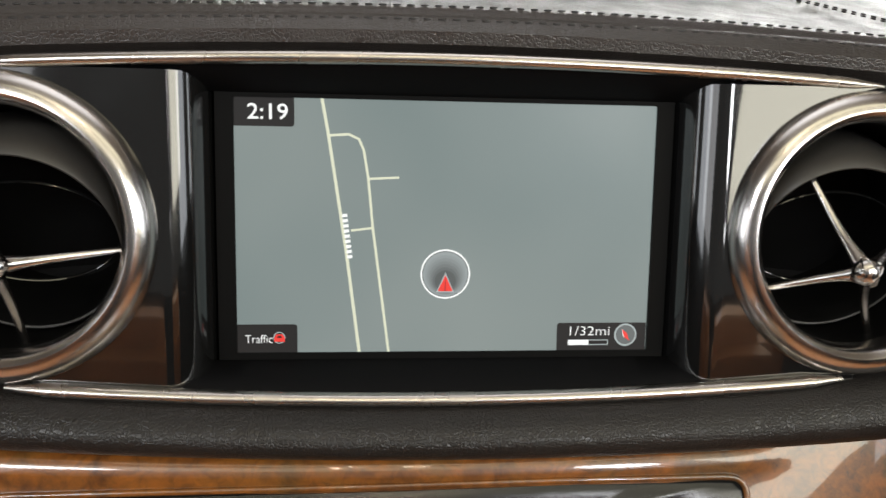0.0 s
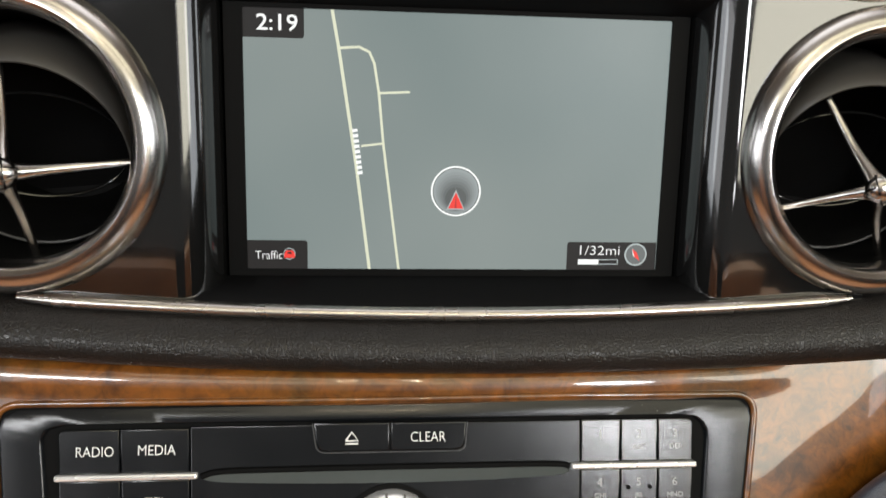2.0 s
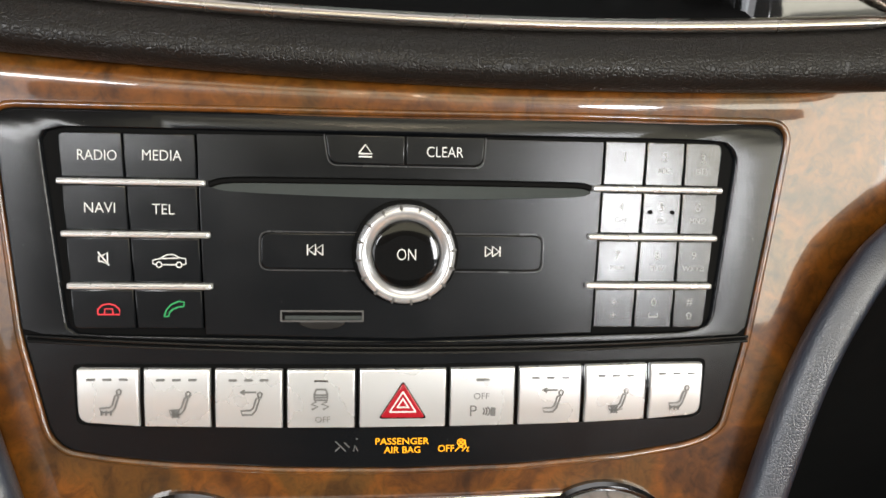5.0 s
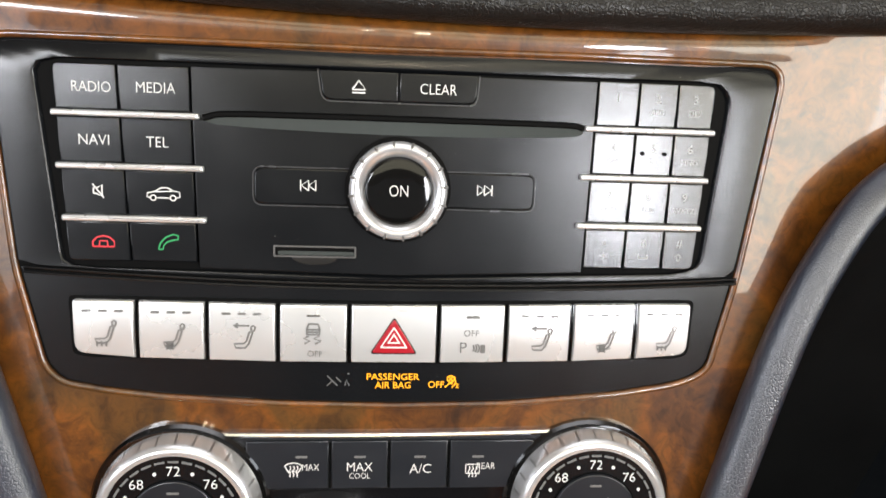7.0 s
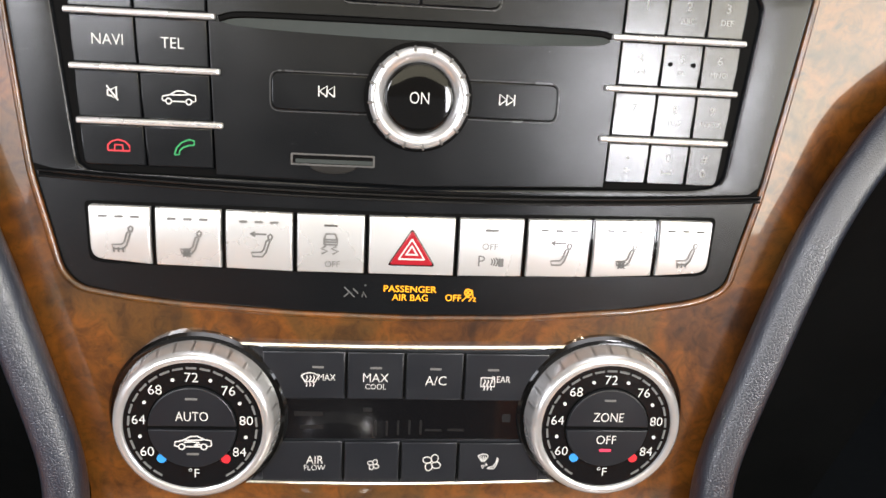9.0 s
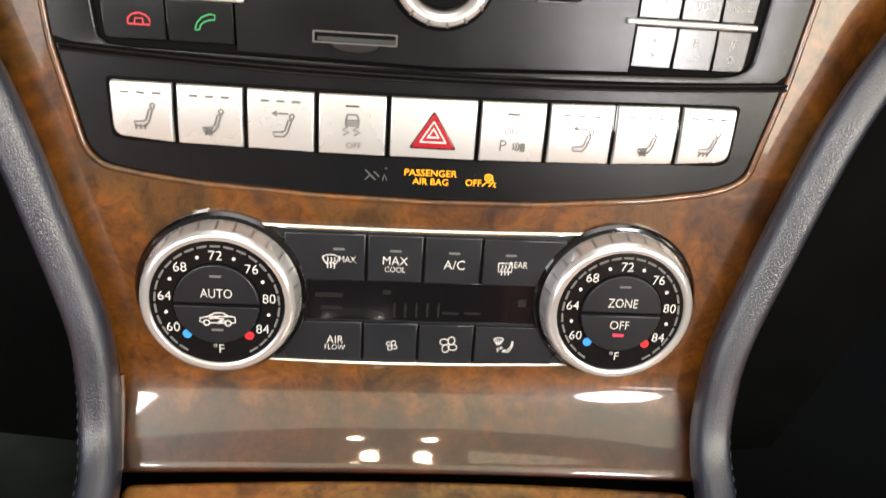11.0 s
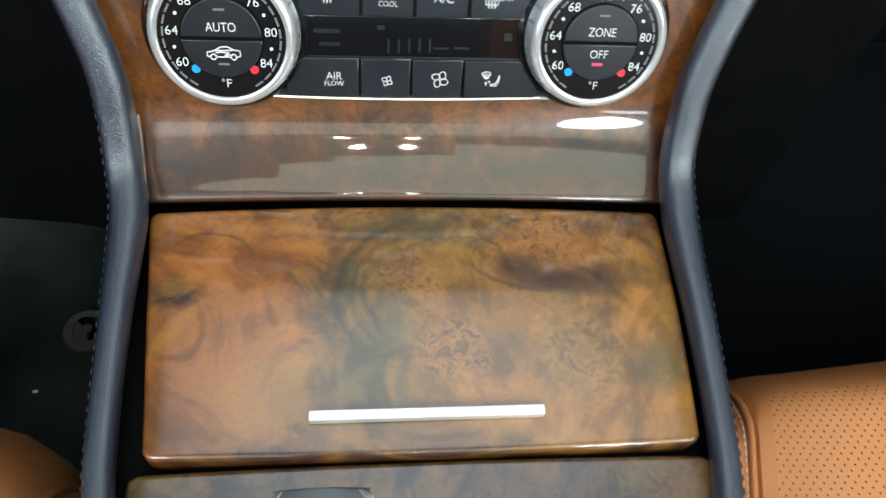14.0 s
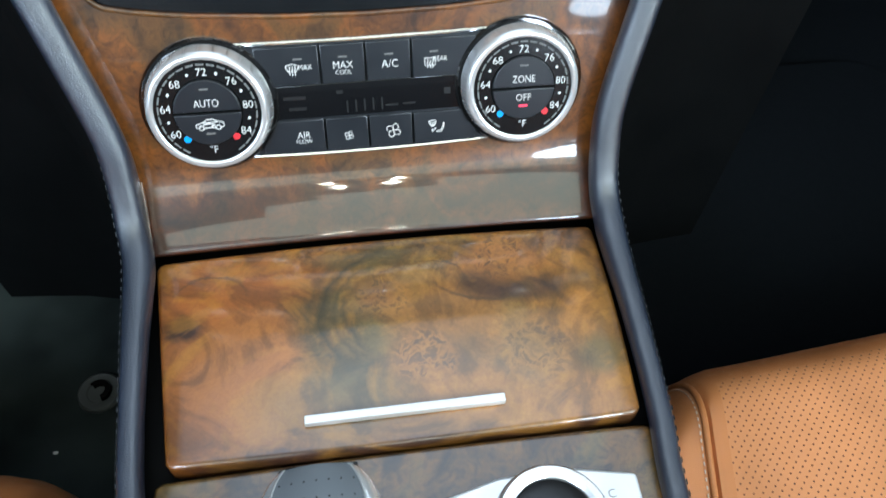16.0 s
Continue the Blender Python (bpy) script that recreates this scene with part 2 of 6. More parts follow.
        # thin veins
        for x, y, rx, ry, gx, gy, gr in ((-0.080, 0.045, 0.020, 0.022, -0.078, 0.068, 0.024), (0.050, 0.075, 0.040, 0.034, 0.035, 0.043, 0.030), (0.006, 0.055, 0.030, 0.012, 0.026, 0.060, 0.016), (0.030, 0.020, 0.055, 0.040, 0.075, 0.050, 0.022)):
            thin = graded(math_("ABSOLUTE", math_("SUBTRACT", away(x, y, rx, ry), 1.0)), [(0.01, (1, 1, 1)), (0.045, (0, 0, 0))])
            col = blend(col, (0.035, 0.020, 0.014), math_("MULTIPLY", math_("MULTIPLY", thin, inside(gx, gy, gr, gr, 0.3)), 0.55))
        # clusters of small ringed cells
        vec = node(m, "ShaderNodeMapping")
        link(flat, vec.inputs["Vector"])
        n3 = noisy(170.0, 3.0, 0.55, 0.6)
        sub = node(m, "ShaderNodeVectorMath")
        sub.operation = "MULTIPLY_ADD"
        wire(m, n3, "Color", sub, 0)
        sub.inputs[1].default_value = (0.014, 0.014, 0)
        link(flat, sub.inputs[2])
        wire(m, sub, "Vector", vec, "Vector")
        cells = m.node_tree.nodes.new("ShaderNodeTexVoronoi")
        cells.inputs["Scale"].default_value = 230.0
        wire(m, vec, "Vector", cells, "Vector")
        net = m.node_tree.nodes.new("ShaderNodeTexVoronoi")
        net.feature = "DISTANCE_TO_EDGE"
        net.inputs["Scale"].default_value = 230.0
        wire(m, vec, "Vector", net, "Vector")
        hollow = graded(net.outputs["Distance"], [(0.05, (0, 0, 0)), (0.28, (1, 1, 1))])
        some = graded(cells.outputs["Color"], [(0.15, (0.25, 0.25, 0.25)), (0.5, (1, 1, 1))])
        for x, y, r_, deep in eyes_at:
            around = inside(x, y, r_ * 1.1, r_, 0.6)
            col = blend(col, (0.40, 0.17, 0.032), math_("MULTIPLY", around, 0.7 * deep))
            mask = math_("MULTIPLY", math_("MULTIPLY", hollow, some), around)
            col = blend(col, (0.030, 0.020, 0.012), math_("MULTIPLY", mask, deep))
            curl = math_("SINE", math_("MULTIPLY", away(x, y, r_ * 1.5, r_ * 1.2), 21.0))
            ringed = math_("MULTIPLY", graded(curl, [(0.15, (0, 0, 0)), (1.0, (1, 1, 1))]), inside(x, y, r_ * 1.6, r_ * 1.35, 0.4))
            col = blend(col, (0.070, 0.045, 0.022), math_("MULTIPLY", ringed, 0.16))
    col = blend(col, graded(fine.outputs["Fac"], [(0.35, (0.82, 0.8, 0.78)), (0.6, (1, 1, 1))]), 0.7, "MULTIPLY")
    if tone:
        col = blend(col, tone, 1.0, "MULTIPLY")
    link(col, b.inputs["Base Color"])
    ripple = noisy(18.0, 2.0, 0.5, 0.0)
    nb = node(m, "ShaderNodeBump", Strength=waves, Distance=0.002)
    wire(m, ripple, "Fac", nb, "Height")
    wire(m, nb, "Normal", b, "Coat Normal")
    return m


BLACK_LEATHER = leather("black_leather", (0.010, 0.0087, 0.0079), 0.36, 700.0, 0.38, 0.34)
DASH_LEATHER = leather("dash_leather", (0.024, 0.020, 0.018), 0.38, 750.0, 0.30, 0.6)
RAIL_LEATHER = leather("rail_leather", (0.010, 0.0165, 0.034), 0.38, 900.0, 0.21, 0.8)
RAIL_LEATHER.node_tree.nodes["Principled BSDF"].inputs["Coat Weight"].default_value = 0.9
RAIL_LEATHER.node_tree.nodes["Principled BSDF"].inputs["Coat Roughness"].default_value = 0.36
RAIL_LEATHER.node_tree.nodes["Principled BSDF"].inputs["Coat IOR"].default_value = 1.62
_b = RAIL_LEATHER.node_tree.nodes["Principled BSDF"]
RAIL_LEATHER.node_tree.links.new(_b.inputs["Normal"].links[0].from_socket, _b.inputs["Coat Normal"])
TAN_LEATHER = leather("tan_leather", (0.57, 0.225, 0.072), 0.38, 800.0, 0.25, 0.6)
BURL = burl("burl", (0.37, 0.21, 0.13), warm=True, gloss=0.035, waves=0.06, tone=(0.97, 0.87, 0.77), lip_shade=(0.288, 0.300, (0.34, 0.255, 0.185)))
OLIVE, GOLD, RUST, UMBER = (0.115, 0.088, 0.028), (0.44, 0.185, 0.027), (0.31, 0.098, 0.013), (0.045, 0.020, 0.012)
BURL_LID = burl("burl_lid", (0.31, 0.17, 0.05), 0.8, gloss=0.065, waves=0.11, figure=[
    (0.0, -0.015, 0.110, 0.014, (0.17, 0.075, 0.018), 0.65), (0.098, 0.020, 0.022, 0.060, (0.20, 0.095, 0.022), 0.6), (-0.085, -0.004, 0.030, 0.026, RUST, 0.65), (-0.050, 0.004, 0.040, 0.026, (0.40, 0.15, 0.028), 0.6),
    (0.035, 0.022, 0.085, 0.060, (0.36, 0.175, 0.026), 0.42), (0.070, -0.010, 0.045, 0.022, GOLD, 0.45),
    (-0.100, 0.030, 0.030, 0.050, (0.17, 0.050, 0.010), 0.85), (-0.075, 0.058, 0.040, 0.026, RUST, 0.9), (-0.040, 0.060, 0.024, 0.014, RUST, 0.7), (-0.060, 0.018, 0.050, 0.036, (0.38, 0.140, 0.026), 0.75), (-0.022, 0.030, 0.026, 0.042, OLIVE, 0.8), (-0.030, 0.000, 0.040, 0.020, OLIVE, 0.6),
    (0.022, 0.040, 0.030, 0.020, (0.30, 0.130, 0.025), 0.6), (0.055, 0.062, 0.024, 0.014, (0.27, 0.085, 0.018), 0.7), (0.046, 0.050, 0.018, 0.011, UMBER, 0.75), (0.062, 0.045, 0.022, 0.009, UMBER, 0.7), (0.086, 0.034, 0.013, 0.010, GOLD, 0.75), (0.080, 0.022, 0.012, 0.012, GOLD, 0.55), (0.090, 0.008, 0.014, 0.014, OLIVE, 0.7),
    # the last patch darkens the lid's near rim in place of shade
    (0.060, 0.012, 0.022, 0.018, OLIVE, 0.6), (0.030, -0.004, 0.030, 0.014, GOLD, 0.35), (-0.0915, 0.041, 0.0105, 0.0075, UMBER, 1.0), (-0.004, 0.048, 0.011, 0.008, (0.13, 0.055, 0.022), 0.7), (-0.010, 0.070, 0.030, 0.008, OLIVE, 0.6), (0.0, -0.0225, 0.160, 0.0040, (0.060, 0.026, 0.018), 0.85)],
    eyes_at=[(-0.003, 0.048, 0.016, 0.50), (0.012, 0.016, 0.016, 0.66), (0.061, 0.014, 0.018, 0.50), (0.056, 0.064, 0.017, 0.66)])
BURL_PLATE = burl("burl_plate", (0.63, 0.4, 0.2), gloss=0.07, waves=0.08, tone=(0.46, 0.53, 0.52))
PLASTIC = worn(material("soft_plastic", (0.0055, 0.0062, 0.0074), 0.30, spec=0.42), 0.18, 0.26, 30.0, 0.10, 0.22)
KEY = worn(material("key_plastic", (0.0055, 0.0062, 0.0074), 0.33, spec=0.42), 0.18, 0.25, 60.0, 0.09)
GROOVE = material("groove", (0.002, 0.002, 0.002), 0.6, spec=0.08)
PIANO = worn(material("piano_black", (0.006, 0.006, 0.006), 0.08, coat=1.0), 0.05, 0.12, 40.0, 0.0, 0.15)
SILVER = worn(material("silver_paint", (0.78, 0.78, 0.79), 0.34, 0.55), 0.28, 0.4, 50.0, 0.1)
SWITCH_SILVER = worn(material("switch_silver", (0.86, 0.86, 0.86), 0.27, 0.58), 0.25, 0.30, 40.0, 0.03)
FAINT_PRINT = worn(material("faint_print", (0.42, 0.42, 0.41), 0.5), 0.45, 0.55, 300.0)
SLOT_FELT = worn(material("slot_felt", (0.052, 0.060, 0.058), 0.95), 0.9, 1.0, 300.0, 1.0)
NOTCH = worn(material("notch_grey", (0.24, 0.24, 0.24), 0.35, 0.7), 0.3, 0.4, 100.0)
DARK_METAL = worn(material("dark_metal", (0.028, 0.026, 0.024), 0.35, 0.6), 0.28, 0.42, 100.0)
HOLLOW = worn(material("hollow_grey", (0.16, 0.155, 0.15), 0.35, 0.6), 0.3, 0.4, 100.0)
RIM = worn(material("polished_rim", (0.82, 0.82, 0.83), 0.22, 0.68), 0.18, 0.27, 60.0)
CHROME = worn(material("chrome", (0.86, 0.86, 0.87), 0.16, 1.0), 0.12, 0.22, 60.0)
SATIN = worn(material("satin_metal", (0.46, 0.435, 0.415), 0.22, 1.0), 0.19, 0.26, 30.0)
WHITE = worn(material("white_print", (0.78, 0.77, 0.75), 0.5), 0.45, 0.55, 300.0)
GREY_PRINT = worn(material("grey_print", (0.18, 0.177, 0.174), 0.6, spec=0.15), 0.45, 0.55, 300.0)
DIM_PRINT = worn(material("dim_print", (0.12, 0.12, 0.12), 0.5), 0.45, 0.55, 300.0)
RED = worn(material("red_plastic", (0.43, 0.010, 0.020), 0.25, coat=0.6), 0.2, 0.3, 100.0)
# coloured prints given a faint glow of their own to brighten them
RED_GLOW_PRINT = material("red_glow_print", (0.60, 0.022, 0.030), 0.4, emit=(0.9, 0.04, 0.06), power=0.18)
BLUE_GLOW_PRINT = material("blue_glow_print", (0.03, 0.25, 0.7), 0.4, emit=(0.05, 0.4, 0.9), power=0.25)
GREEN_GLOW_PRINT = material("green_glow_print", (0.02, 0.30, 0.09), 0.4, emit=(0.05, 0.7, 0.2), power=0.06)
AMBER = material("amber_light", (0.6, 0.25, 0.0), 0.4, emit=(1.0, 0.38, 0.01), power=0.95)
RED_LED = material("red_led", (0.6, 0.02, 0.05), 0.4, emit=(1.0, 0.06, 0.12), power=0.8)
GLASS_BLACK = worn(material("display_glass", (0.006, 0.006, 0.007), 0.12, coat=0.5), 0.1, 0.16, 40.0)
GHOST = material("dark_segment", (0.0055, 0.0055, 0.006), 0.4)
CARPET = worn(material("carpet", (0.0050, 0.0065, 0.0090), 0.95, spec=0.1), 0.9, 1.0, 200.0, 1.0)
DARK_TRIM = worn(material("dark_trim", (0.0032, 0.0034, 0.0038), 0.6, spec=0.1), 0.5, 0.7, 20.0, 0.5)
CONSOLE_SIDE = worn(material("console_side", (0.0034, 0.0039, 0.0044), 0.7, spec=0.1), 0.6, 0.8, 20.0, 0.5)
CLIMATE_KEY = worn(material("climate_key", (0.0125, 0.0145, 0.019), 0.32, spec=0.5), 0.28, 0.38, 60.0, 0.07)
TRIM_METAL = worn(material("trim_metal", (0.46, 0.43, 0.40), 0.26, 1.0), 0.22, 0.30, 30.0)
MAT = worn(material("mat_carpet", (0.012, 0.0145, 0.0155), 0.95, spec=0.1), 0.9, 1.0, 200.0, 1.0)
_c = coords(MAT)
_n = node(MAT, "ShaderNodeTexNoise", Scale=7.0, Detail=3.0)
wire(MAT, _c, "Object", _n, "Vector")
_k = ramp(MAT, [(0.42, (0.008, 0.0105, 0.011)), (0.68, (0.040, 0.050, 0.048))])
wire(MAT, _n, "Fac", _k, "Fac")
wire(MAT, _k, "Color", MAT.node_tree.nodes["Principled BSDF"], "Base Color")
# lighter than the keys, to paint the glint along their edges
RIM_GLINT = worn(material("rim_glint", (0.05, 0.05, 0.052), 0.25, spec=0.9), 0.22, 0.3, 60.0)
GLOSS_CAP = worn(material("gloss_cap", (0.005, 0.005, 0.005), 0.06, spec=0.5), 0.05, 0.08, 40.0)
SATIN_BLACK = worn(material("satin_black", (0.005, 0.005, 0.005), 0.09, coat=0.8, spec=0.6), 0.07, 0.11, 30.0)
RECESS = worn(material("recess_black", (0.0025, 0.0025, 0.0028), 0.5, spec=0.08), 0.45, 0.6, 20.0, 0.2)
HEADLINER = worn(material("headliner", (0.30, 0.24, 0.19), 0.9), 0.85, 0.95, 200.0, 0.4)
THREAD = worn(material("thread", (0.016, 0.015, 0.015), 0.6), 0.5, 0.7, 300.0)
GREY_THREAD = worn(material("grey_thread", (0.012, 0.014, 0.019), 0.7), 0.5, 0.7, 300.0)
LIT_NOZZLE = worn(material("lit_nozzle_grey", (0.032, 0.030, 0.027), 0.42), 0.38, 0.5, 60.0, 0.2)
PALE_THREAD = worn(material("pale_thread", (0.62, 0.50, 0.40), 0.6), 0.5, 0.7, 300.0)
SCREEN_GREY = material("screen_grey", (0.02, 0.02, 0.02), 0.3, emit=(0.205, 0.245, 0.235), power=1.0, spec=0.15)
SCREEN_DARK = material("screen_dark", (0.01, 0.01, 0.01), 0.3, emit=(0.016, 0.015, 0.015), power=1.0, spec=0.15)
SCREEN_WHITE = material("screen_white", (0.02, 0.02, 0.02), 0.3, emit=(0.88, 0.9, 0.88), power=1.0)
SCREEN_ROAD = material("screen_road", (0.02, 0.02, 0.02), 0.3, emit=(0.64, 0.66, 0.50), power=1.0)
SCREEN_RED = material("screen_red", (0.02, 0.02, 0.02), 0.3, emit=(0.78, 0.03, 0.02), power=1.0)
SCREEN_PALE = material("screen_pale", (0.02, 0.02, 0.02), 0.3, emit=(0.36, 0.42, 0.42), power=1.0)
SCREEN_MID = material("screen_mid", (0.02, 0.02, 0.02), 0.3, emit=(0.10, 0.115, 0.115), power=1.0)

# a soft cloudy glow on the display's grey
_b = SCREEN_GREY.node_tree.nodes["Principled BSDF"]
_c = coords(SCREEN_GREY)
_n = node(SCREEN_GREY, "ShaderNodeTexNoise", Scale=9.0, Detail=2.0)
wire(SCREEN_GREY, _c, "Object", _n, "Vector")
_k = ramp(SCREEN_GREY, [(0.3, (0.155, 0.200, 0.197)), (0.7, (0.222, 0.258, 0.248))])
wire(SCREEN_GREY, _n, "Fac", _k, "Fac")
wire(SCREEN_GREY, _k, "Color", _b, "Emission Color")

# rows of fine holes in the seats' middle panels
HOLED = leather("perforated_leather", (0.61, 0.255, 0.095), 0.38, 800.0, 0.25, 0.6)
_b = HOLED.node_tree.nodes["Principled BSDF"]
_c = coords(HOLED)
_m = node(HOLED, "ShaderNodeMapping")
_m.inputs["Rotation"].default_value = (0, 0, radians(45))
_m.inputs["Scale"].default_value = (250, 250, 0)
wire(HOLED, _c, "Object", _m, "Vector")
_f = node(HOLED, "ShaderNodeVectorMath")
_f.operation = "FRACTION"
wire(HOLED, _m, "Vector", _f, 0)
_d = node(HOLED, "ShaderNodeVectorMath")
_d.operation = "DISTANCE"
_d.inputs[1].default_value = (0.5, 0.5, 0)
wire(HOLED, _f, "Vector", _d, 0)
_r = ramp(HOLED, [(0.11, (0, 0, 0)), (0.19, (1, 1, 1))])
wire(HOLED, _d, "Value", _r, "Fac")
_x = HOLED.node_tree.nodes.new("ShaderNodeMix")
_x.data_type = "RGBA"
wire(HOLED, _r, "Color", _x, 0)
_x.inputs[6].default_value = (0.13, 0.045, 0.018, 1)
HOLED.node_tree.links.new(_b.inputs["Base Color"].links[0].from_socket, _x.inputs[7])
HOLED.node_tree.links.new(_x.outputs[2], _b.inputs["Base Color"])

# ---- building helpers ----
LEAN = radians(25.2)      # the console's face leans back
STACK = Matrix(((1, 0, 0, 0), (0, math.sin(LEAN), -math.cos(LEAN), -0.0165), (0, math.cos(LEAN), math.sin(LEAN), 0), (0, 0, 0, 1)))
RAKE = radians(11.0)      # the fascia round the display
FASCIA = Matrix(((1, 0, 0, 0.0232), (0, math.sin(RAKE), -math.cos(RAKE), 0.2289), (0, math.cos(RAKE), math.sin(RAKE), 0.5210), (0, 0, 0, 1)))


def thing(name, m, label, category, group="", kind=""):
    ob = new(name)
    ob.empty_display_size = 0.01
    ob.matrix_world = m
    return tagged(ob, label, category, group, kind)


def part(name, bm, mat, parent=None, label="", smooth=True):
    bmesh.ops.recalc_face_normals(bm, faces=bm.faces)
    bm.edges.index_update()
    crisp = [e.index for e in bm.edges if not e.smooth]
    me = bpy.data.meshes.new(name)
    bm.to_mesh(me)
    bm.free()
    if smooth:
        for p in me.polygons:
            p.use_smooth = True
        me.set_sharp_from_angle(angle=radians(38))
        sharp = me.attributes.get("sharp_edge") or me.attributes.new("sharp_edge", "BOOLEAN", "EDGE")
        for i in crisp:
            sharp.data[i].value = True
    me.materials.append(mat)
    ob = new(name, me)
    if parent:
        ob.parent = parent
    return tagged(ob, label)


def share(name, source, parent, m):
    """A part that shares the mesh of another."""
    ob = new(name, source.data)
    ob.parent = parent
    ob.matrix_basis = m
    return ob


def rounded(cx, cy, sx, sy, r, n=5):
    pts = []
    for qx, qy, a in ((1, 1, 0), (-1, 1, 90), (-1, -1, 180), (1, -1, 270)):
        for i in range(n + 1):
            t = radians(a + 90 * i / n)
            pts.append((cx + qx * (sx / 2 - r) + r * math.cos(t), cy + qy * (sy / 2 - r) + r * math.sin(t)))
    return pts


def corners(pts, r, n=5):
    """Rounds the corners of a polygon."""
    out = []
    k = len(pts)
    for i in range(k):
        p0, p, p1 = (Vector((*pts[j % k], 0)) for j in (i - 1, i, i + 1))
        rr = r[i] if isinstance(r, (list, tuple)) else r
        a, b = (p0 - p), (p1 - p)
        q = min(rr, a.length * 0.49, b.length * 0.49)
        if q <= 0.00045:
            out.append((p.x, p.y))
            continue
        a, b = p + a.normalized() * q, p + b.normalized() * q
        for j in range(n + 1):
            t = j / n
            s = a * (1 - t) ** 2 + p * 2 * t * (1 - t) + b * t * t
            out.append((s.x, s.y))
    return out


def plate(pts, z0, z1, edge=0.0, bm=None, seg=2):
    """A plate with the outline pts, from z0 to z1, its upper rim rounded by edge."""
    bm = bm or bmesh.new()
    rings = [(0.0, z0)]
    if edge:
        for i in range(seg + 1):
            a = radians(90 * i / seg)
            rings.append((edge * (1 - math.cos(a)), z1 - edge + edge * math.sin(a)))
    else:
        rings.append((0.0, z1))
    k = len(pts)
    area2 = sum(pts[i][0] * pts[(i + 1) % k][1] - pts[(i + 1) % k][0] * pts[i][1] for i in range(k))
    side = 1 if area2 > 0 else -1
    nrm = []
    for i in range(k):
        a, b, c = (Vector(pts[j % k]) for j in (i - 1, i, i + 1))
        e1, e2 = (b - a), (c - b)
        n1, n2 = Vector((-e1.y, e1.x)), Vector((-e2.y, e2.x))
        n1, n2 = (v.normalized() if v.length else v for v in (n1, n2))
        n = (n1 + n2) / max(0.3, 1 + n1.dot(n2))
        nrm.append(n * side)
    loops = []
    for inset, z in rings:
        loops.append([bm.verts.new((p[0] + nrm[i].x * inset, p[1] + nrm[i].y * inset, z)) for i, p in enumerate(pts)])
    for lo, hi in zip(loops, loops[1:]):
        for i in range(k):
            j = (i + 1) % k
            bm.faces.new((lo[i], lo[j], hi[j], hi[i]))
    lid_face = bm.faces.new(loops[-1])
    for e in lid_face.edges:
        e.smooth = False
    bm.faces.new(list(reversed(loops[0])))
    return bm


def frame_ring(outer, inner, z0, z1, bm=None):
    """A flat band between two outlines of as many points."""
    bm = bm or bmesh.new()
    k = len(outer)
    o0, o1, i0, i1 = ([bm.verts.new((*p, z)) for p in pts] for pts, z in ((outer, z0), (outer, z1), (inner, z0), (inner, z1)))
    for i in range(k):
        j = (i + 1) % k
        bm.faces.new((o0[i], o0[j], o1[j], o1[i]))
        bm.faces.new((o1[i], o1[j], i1[j], i1[i]))
        bm.faces.new((i1[i], i1[j], i0[j], i0[i]))
    return bm


def lathe(profile, n=64, bm=None, centre=(0, 0), a0=0, a1=360, teeth=0, depth=0.0):
    """Turns (radius, height) pairs round the z axis."""
    bm = bm or bmesh.new()
    whole = a1 - a0 == 360
    rows = []
    for i in range(n if whole else n + 1):
        a = radians(a0 + (a1 - a0) * i / n)
        rows.append([bm.verts.new((centre[0] + r * math.cos(a), centre[1] + r * math.sin(a), z)) for r, z in profile])
    for i in range(len(rows) if whole else len(rows) - 1):
        p, q = rows[i], rows[(i + 1) % len(rows)]
        for j in range(len(profile) - 1):
            if profile[j][0] == 0 and profile[j + 1][0] == 0:
                continue
            bm.faces.new((p[j], q[j], q[j + 1], p[j + 1]))
    bmesh.ops.remove_doubles(bm, verts=bm.verts, dist=1e-7)
    return bm


def curve(points, n=8, closed=False):
    """A smooth line through the points."""
    P = [Vector(p) for p in points]
    out = []
    k = len(P)
    for i in range(k if closed else k - 1):
        if closed:
            a, b, c, d = (P[(i + j) % k] for j in (-1, 0, 1, 2))
        else:
            b, c = P[i], P[i + 1]
            a = P[i - 1] if i else b * 2 - c
            d = P[i + 2] if i + 2 < k else c * 2 - b
        for j in range(n):
            t = j / n
            out.append(0.5 * (2 * b + (c - a) * t + (2 * a - 5 * b + 4 * c - d) * t * t + (3 * b - a - 3 * c + d) * t ** 3))
    if not closed:
        out.append(P[-1].copy())
    return out


def sweep(path, section, up=(0, 0, 1), closed=False, bm=None, taper=None):
    """Draws a closed section (side, up) along a path."""
    bm = bm or bmesh.new()
    up = Vector(up)
    k = len(path)
    rows = []
    for i, p in enumerate(path):
        a = path[i - 1] if (i or closed) else p
        b = path[(i + 1) % k] if (i + 1 < k or closed) else p
        t = (b - a).normalized()
        s = t.cross(up).normalized()
        u = s.cross(t).normalized()
        f = taper(i / (k - 1)) if taper else 1.0
        rows.append([bm.verts.new(p + s * x * f + u * y * f) for x, y in section])
    m = len(section)
    for i in range(k if closed else k - 1):
        r, q = rows[i], rows[(i + 1) % k]
        for j in range(m):
            bm.faces.new((r[j], r[(j + 1) % m], q[(j + 1) % m], q[j]))
    if not closed:
        bm.faces.new(list(reversed(rows[0])))
        bm.faces.new(rows[-1])
    return bm


def oval(rx, ry, n=14, cx=0.0, cy=0.0):
    return [(cx + rx * math.cos(2 * math.pi * i / n), cy + ry * math.sin(2 * math.pi * i / n)) for i in range(n)]


